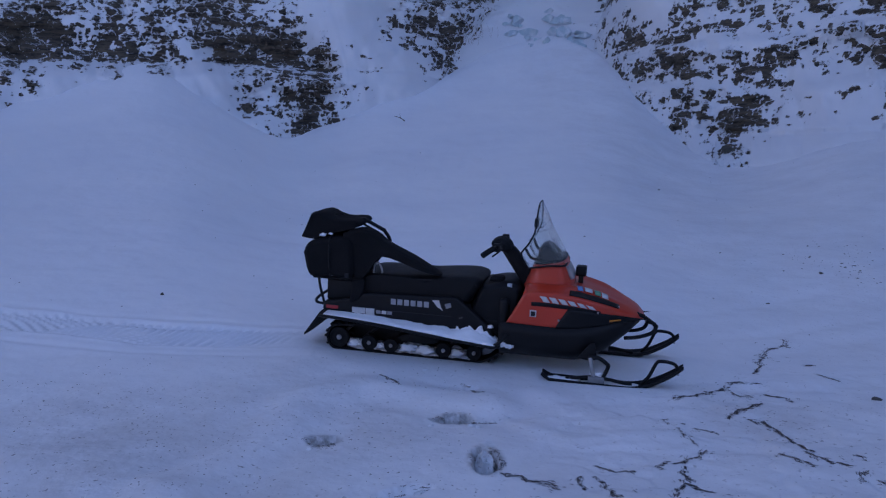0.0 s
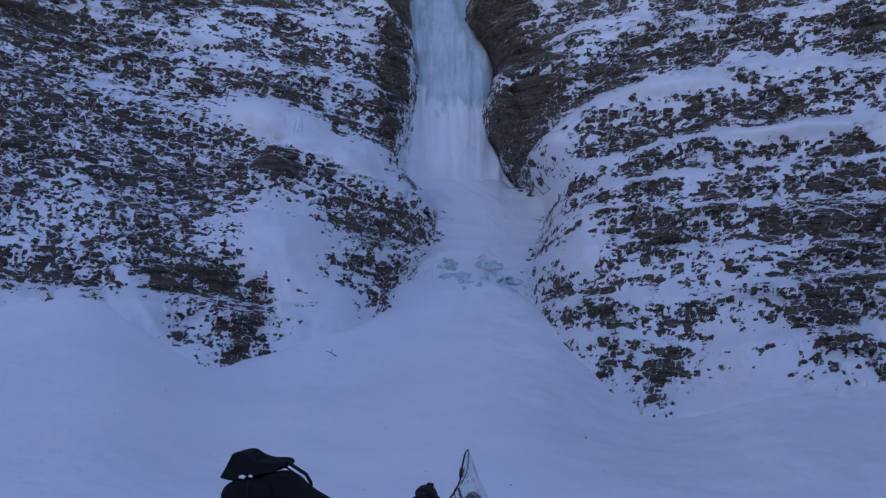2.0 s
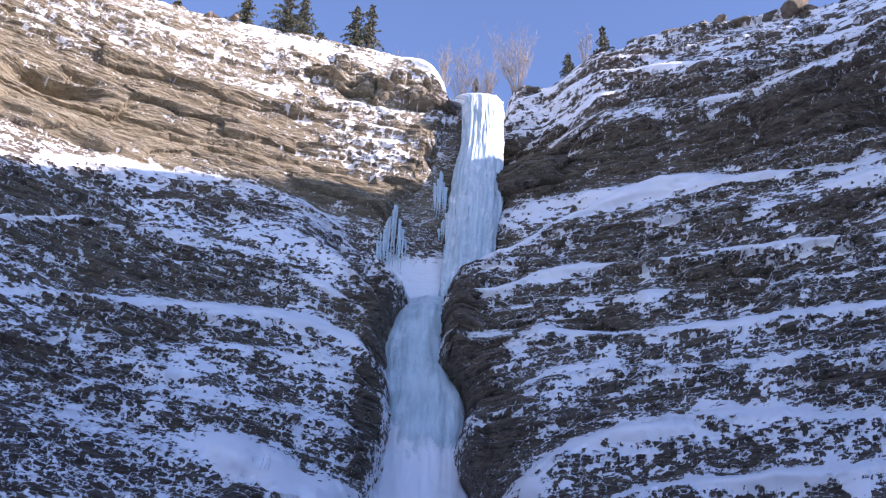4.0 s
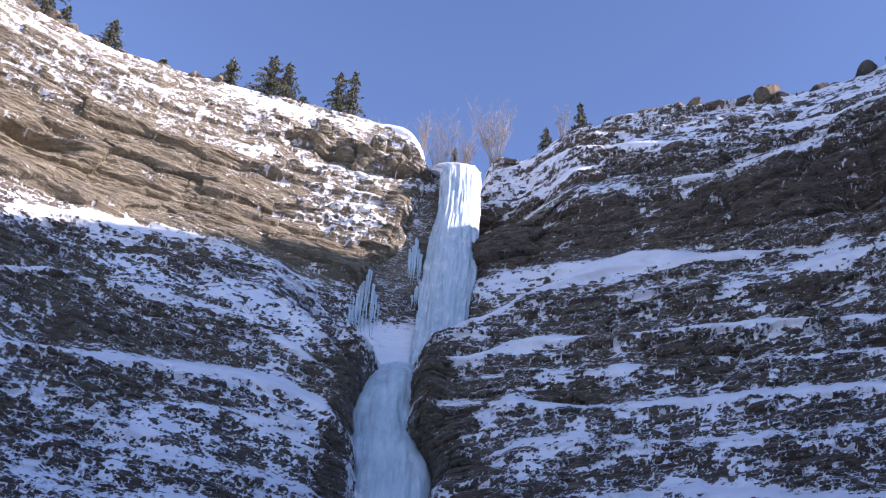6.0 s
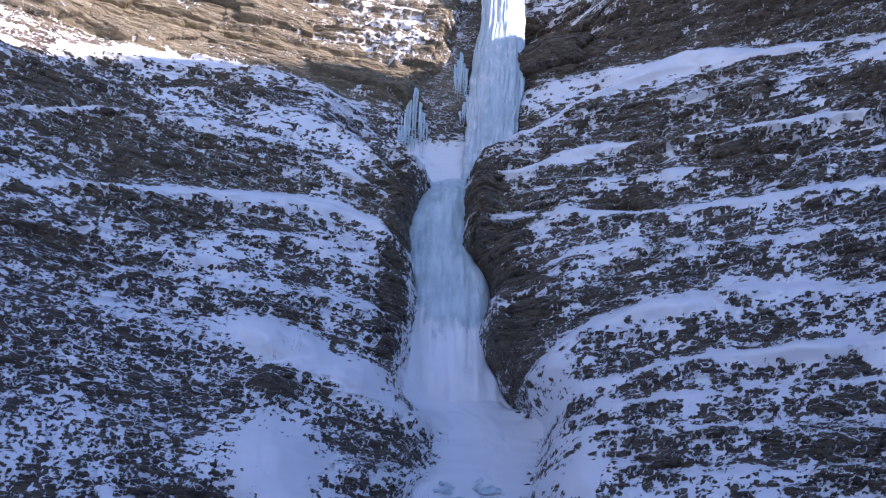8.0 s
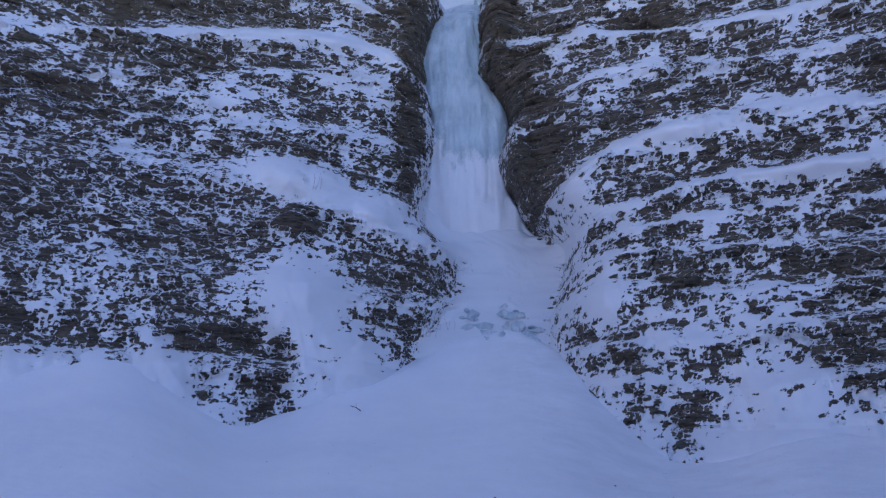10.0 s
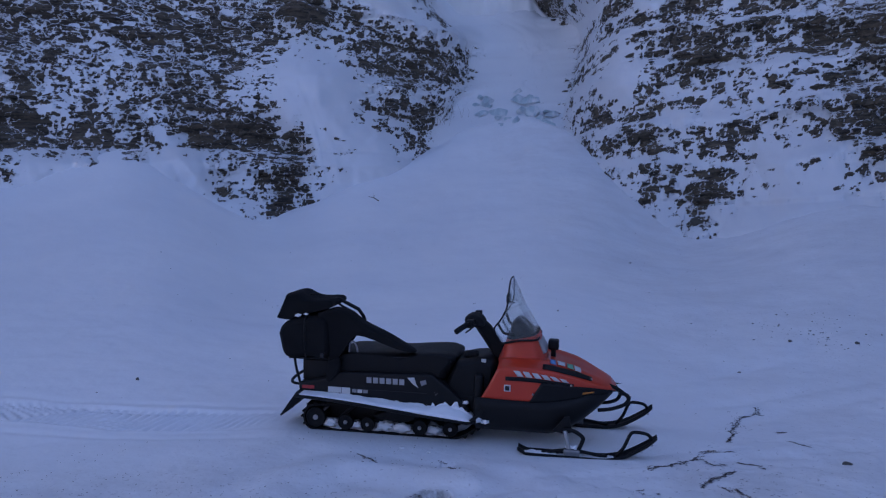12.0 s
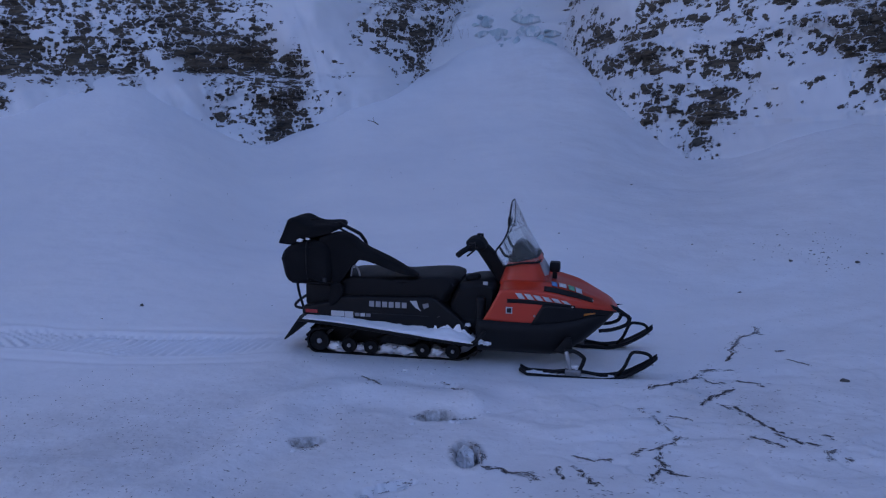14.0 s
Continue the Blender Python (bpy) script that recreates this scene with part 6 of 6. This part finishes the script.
def soil_streaks():
    rng = random.Random(71)
    verts, faces = [], []

    def go(thick, *line):
        streak(verts, faces, rng, thick, *line)
    go(1.5, (2.6, 7.72), (2.83, 8.25), (3.0, 8.53), (3.1, 8.57), (3.21, 8.66))
    go(1.0, (3.26, 8.82), (3.2, 8.6), (3.25, 8.62))
    go(1.7, (1.68, 6.87), (1.87, 6.92), (2.04, 7.07), (2.21, 7.24), (2.27, 7.35), (2.32, 7.39), (2.52, 7.36))
    go(1.0, (2.21, 7.24), (2.25, 7.03), (2.33, 7.01))
    go(1.2, (2.44, 7.06), (2.51, 7.0), (2.58, 6.98), (2.57, 6.84))
    go(2.2, (1.97, 6.47), (2.05, 6.54), (2.22, 6.68), (2.34, 6.77))
    go(1.6, (2.08, 6.5), (2.14, 6.43), (2.2, 6.27), (2.23, 6.09), (2.24, 5.88), (2.27, 5.76), (2.27, 5.59), (2.34, 5.51), (2.41, 5.47))
    go(1.2, (2.03, 5.68), (2.09, 5.62), (2.14, 5.52), (2.18, 5.44))
    go(1.2, (2.21, 5.7), (2.26, 5.61))
    go(1.0, (1.52, 6.47), (1.6, 6.38), (1.68, 6.36))
    go(0.7, (1.53, 6.4), (1.58, 6.07), (1.59, 5.93))
    go(0.8, (1.7, 6.3), (1.81, 6.16))
    go(1.3, (1.25, 5.56), (1.37, 5.62), (1.44, 5.61), (1.57, 5.76), (1.66, 5.84))
    go(1.6, (1.44, 5.61), (1.39, 5.48), (1.37, 5.31), (1.4, 5.23), (1.47, 5.14))
    go(1.2, (1.36, 5.26), (1.3, 5.2), (1.23, 5.0))
    go(1.0, (0.89, 5.58), (0.96, 5.5), (1.08, 5.41))
    go(1.2, (0.29, 5.4), (0.35, 5.36), (0.4, 5.36), (0.44, 5.27), (0.59, 5.23))
    go(1.2, (0.58, 5.19), (0.61, 5.13))
    go(1.2, (0.75, 5.34), (0.73, 5.11))
    go(1.0, (0.84, 5.34), (0.88, 5.24), (0.88, 5.05), (0.94, 5.03))
    go(1.6, (2.45, 5.38), (2.4, 5.28), (2.37, 5.28))
    go(1.0, (2.46, 5.25), (2.49, 5.2))
    go(1.0, (2.51, 5.64), (2.57, 5.58))
    go(0.8, (3.1, 7.66), (3.15, 7.54), (3.22, 7.44))
    go(1.5, (3.16, 8.05), (3.24, 8.06))
    go(1.0, (-0.57, 7.44), (-0.47, 7.24), (-0.39, 7.07))
    go(0.7, (0.09, 7.22), (0.15, 7.19), (0.18, 6.92), (0.25, 6.94))
    # cracked rims of the boot holes
    go(0.8, (0.19, 5.80), (0.27, 5.78), (0.31, 5.6), (0.31, 5.44))
    go(0.5, (0.23, 5.66), (0.27, 5.55), (0.30, 5.5))
    go(0.6, (0.12, 6.30), (0.20, 6.42), (0.32, 6.40))
    go(0.5, (-0.36, 5.12), (-0.26, 5.2), (-0.13, 5.22))
    go(0.9, (-0.95, 5.95), (-0.85, 6.02), (-0.76, 5.92))
    # loose flakes between them
    for x0, y0, wx, wy, count in ((2.2, 6.4, 0.25, 0.3, 60), (2.3, 7.2, 0.3, 0.3, 40), (1.1, 4.95, 0.35, 0.12, 90), (0.7, 5.0, 0.3, 0.12, 40), (2.3, 5.5, 0.3, 0.15, 40), (1.6, 6.2, 0.15, 0.2, 30), (-0.83, 5.94, 0.07, 0.05, 50), (0.02, 6.46, 0.06, 0.035, 150), (3.0, 8.4, 0.2, 0.2, 25)):
        for _ in range(count):
            x, y = rng.gauss(x0, wx), rng.gauss(y0, wy)
            if noise.noise(Vector((x * 7, y * 7, 0))) > -0.05:
                sliver(verts, faces, x, y, rng.uniform(-1.2, 0.6), rng.uniform(0.012, 0.045), rng.uniform(0.003, 0.008), rng)
    # dirt on the walls of the deepest boot hole
    for _ in range(90):
        way, far = rng.uniform(0.2, 2.9), rng.uniform(0.6, 1.0)
        x, y = 0.01 + 0.13 * far * math.cos(way), 6.38 + 0.10 * far * math.sin(way)
        pebble(verts, faces, x, y, max(ground_at(x, y), ground_at(0.01, 6.55) - 0.07), rng.uniform(0.006, 0.013), rng, 0.6)
    me = bpy.data.meshes.new("soil_streaks")
    me.from_pydata(verts, [], faces)
    return tagged(link("soil_streaks", me, SOIL), "dark soil showing in streaks through cracked snow crust", "soil", kind="stuff")


def scattered_grit():
    rng = random.Random(72)
    verts, faces = [], []
    for k in range(1500):
        if k < 1160:
            x, y = rng.uniform(-4.8, 0.4) - 0.2, rng.uniform(4.4, 8.0)
            if noise.noise(Vector((x, y, 0))) < -0.05:
                continue
            r = rng.uniform(0.003, 0.008)
        elif k < 1300:
            x, y = rng.uniform(-6, 8), rng.uniform(8.6, 22)
            r = rng.uniform(0.004, 0.014)
        else:
            x, y = rng.gauss(5.1, 0.45), rng.gauss(11.6, 0.7)
            if noise.noise(Vector((x * 2.5, y * 1.5, 4))) < 0:
                continue
            r = rng.uniform(0.005, 0.012) * rng.choice((1, 1, 1.8))
        pebble(verts, faces, x, y, ground_at(x, y), r, rng)
    me = bpy.data.meshes.new("grit")
    me.from_pydata(verts, [], faces)
    return tagged(link("grit", me, STONE), "dark grit and pebbles scattered over the snow", "gravel", kind="stuff")


soil_streaks()
scattered_grit()


def loose_stone(x, y, size, seed):
    ob = boulder(Vector((x, y, ground_at(x, y) + size * 0.25)), size, STONE, seed, "small dark stone lying on the snow")
    ob.name = "stone"
    ob["category"], ob["group"] = "stone", "stones on the snow"


for k, (x, y, size) in enumerate([(3.26, 6.95, 0.030), (4.6, 11.2, 0.03), (5.3, 10.9, 0.035), (-3.1, 9.9, 0.025), (-2.1, 13.5, 0.02), (1.9, 12.5, 0.015), (3.6, 10.2, 0.018), (4.1, 17.5, 0.03)]):
    loose_stone(x, y, size, 500 + k)


def snow_clod(x, y, size, seed):
    rng = random.Random(seed)
    bm = bmesh.new()
    bmesh.ops.create_icosphere(bm, subdivisions=3, radius=1)
    for v in bm.verts:
        d = v.co.normalized()
        v.co = Vector((d.x * 1.2, d.y, d.z * 0.6)) * size * (0.85 + 0.45 * noise.noise(d * 2.2 + Vector((seed, 0, 0))) + 0.15 * noise.noise(d * 6))
    for f in bm.faces:
        f.smooth = True
    ob = link("snow_clod", bm, SNOW)
    ob.location = (x, y, ground_at(x, y) + size * 0.25)
    return tagged(ob, "lump of snow kicked up beside a boot hole", "snow", "snow lumps")


for k, (x, y, size) in enumerate([(0.14, 6.29, 0.022), (0.19, 6.26, 0.018), (-0.14, 6.28, 0.018), (-0.92, 5.86, 0.018), (0.30, 6.42, 0.018), (0.42, 6.5, 0.014), (-0.2, 7.55, 0.02), (0.02, 7.45, 0.014)]):
    snow_clod(x, y, size, 600 + k)


def make_crust():
    n = Nodes("dirty_ice_crust")
    c = n.ramp(n.noise(9.0, 5, 0.65), (0.35, (0.56, 0.58, 0.61)), (0.65, (0.82, 0.84, 0.86)))
    c = n.mix(n.grey(n.noise(24.0, 4, 0.7), 0.56, 0.68, 0.0, 0.85), c, (0.10, 0.085, 0.075))
    n.bump(n.noise(20.0, 5, 0.6), 0.02, 0.7)
    return n.set(Base_Color=c, Roughness=0.5)


CRUST = make_crust()


def ice_chunk(x, y, size, lean, seed):
    """A broken piece of crust standing in a boot hole."""
    rng = random.Random(seed)
    bm = bmesh.new()
    bmesh.ops.create_icosphere(bm, subdivisions=3, radius=1)
    for v in bm.verts:
        d = v.co.normalized()
        k = 0.8 + 0.4 * noise.noise(d * 1.7 + Vector((seed, 0, 0))) + 0.18 * noise.noise(d * 5 + Vector((0, seed, 0)))
        v.co = Vector((d.x * size[0], d.y * size[1], d.z * size[2])) * k
    ob = link("ice_chunk", bm, CRUST)
    ob.matrix_world = Matrix.Translation((x, y, ground_at(x, y) + size[2] * 0.45)) @ pose(0, 0, 0, lean, rng.uniform(-12, 12), rng.uniform(-25, 25))
    return tagged(ob, "dirty grey lump of broken crust in a boot hole", "ice", "broken crust lumps")


for k, (x, y, size, lean) in enumerate([(0.00, 6.52, (0.10, 0.05, 0.10), -25), (0.21, 5.70, (0.075, 0.12, 0.13), -12), (-0.85, 6.06, (0.07, 0.05, 0.05), -20), (-0.18, 5.18, (0.06, 0.03, 0.02), 0), (-0.42, 5.06, (0.04, 0.05, 0.02), 0)]):
    ice_chunk(x, y, size, lean, 620 + k)


def twig(x, y, z, length, seed):
    rng = random.Random(seed)
    bm = bmesh.new()
    d = Vector((-0.85, -0.1, rng.uniform(0.3, 0.5))).normalized()
    p = Vector((x, y, z))
    sweep(bm, [p - d * length * 0.3, p + d * length * 0.1 + Vector((0, 0, 0.03)), p + d * length * 0.6], [0.016, 0.013, 0.006], 5)
    sweep(bm, [p + d * length * 0.1 + Vector((0, 0, 0.03)), p + d * length * 0.2 + Vector((0.03, 0, 0.14))], [0.009, 0.004], 4)
    return tagged(link("twig", bm, BARK), "broken dark twig stuck in the snow", "twig")


twig(-1.13, 24.91, 2.95, 0.35, 81)


def dry_tuft(a, z, height, count, seed):
    """Dry stalks that stick out of the snow on a ledge."""
    rng = random.Random(seed)
    root = new("dry_stalks")
    base = surface(a, z)
    root.location = base
    for k in range(count):
        bm = bmesh.new()
        x = rng.uniform(-0.5, 0.5)
        h = height * rng.uniform(0.5, 1)
        p = Vector((x, 0, -0.15))
        tip = p + Vector((rng.uniform(-0.3, 0.3) * h, -0.25 * h, h))
        sweep(bm, spline([p, (p + tip) / 2 + Vector((0.03, -0.05, 0.05)), tip], 3), 0.004, 3)
        link("stalk", bm, TWIG, root)
    return tagged(root, "tuft of dry pale stalks in the snow", "dry grass", "dry stalks")


dry_tuft(2.6, 6.3, 0.6, 9, 91)
dry_tuft(1.6, 6.0, 0.5, 7, 92)
dry_tuft(-6.0, 11.2, 0.6, 10, 93)
dry_tuft(-2.2, 45.2, 0.8, 14, 94)
dry_tuft(0.6, 45.6, 0.8, 14, 95)
dry_tuft(2.5, 45.8, 0.9, 14, 96)


def outcrop(a, z, size, seed, flat=0.6, out=0.2):
    p = surface(a, z)
    away = Vector((-p.x, -p.y, 0)).normalized()
    ob = boulder(p + away * out * size, size, DARK_BOULDER, seed, "dark rock knob standing out of the snowy cliff", flat)
    ob["group"] = "rock knobs on the cliff"
    return ob


for k, (a, z, size, flat) in enumerate([(17.2, 1.9, 0.17, 0.8)]):
    outcrop(a, z, size, 700 + k, flat, 0.0)
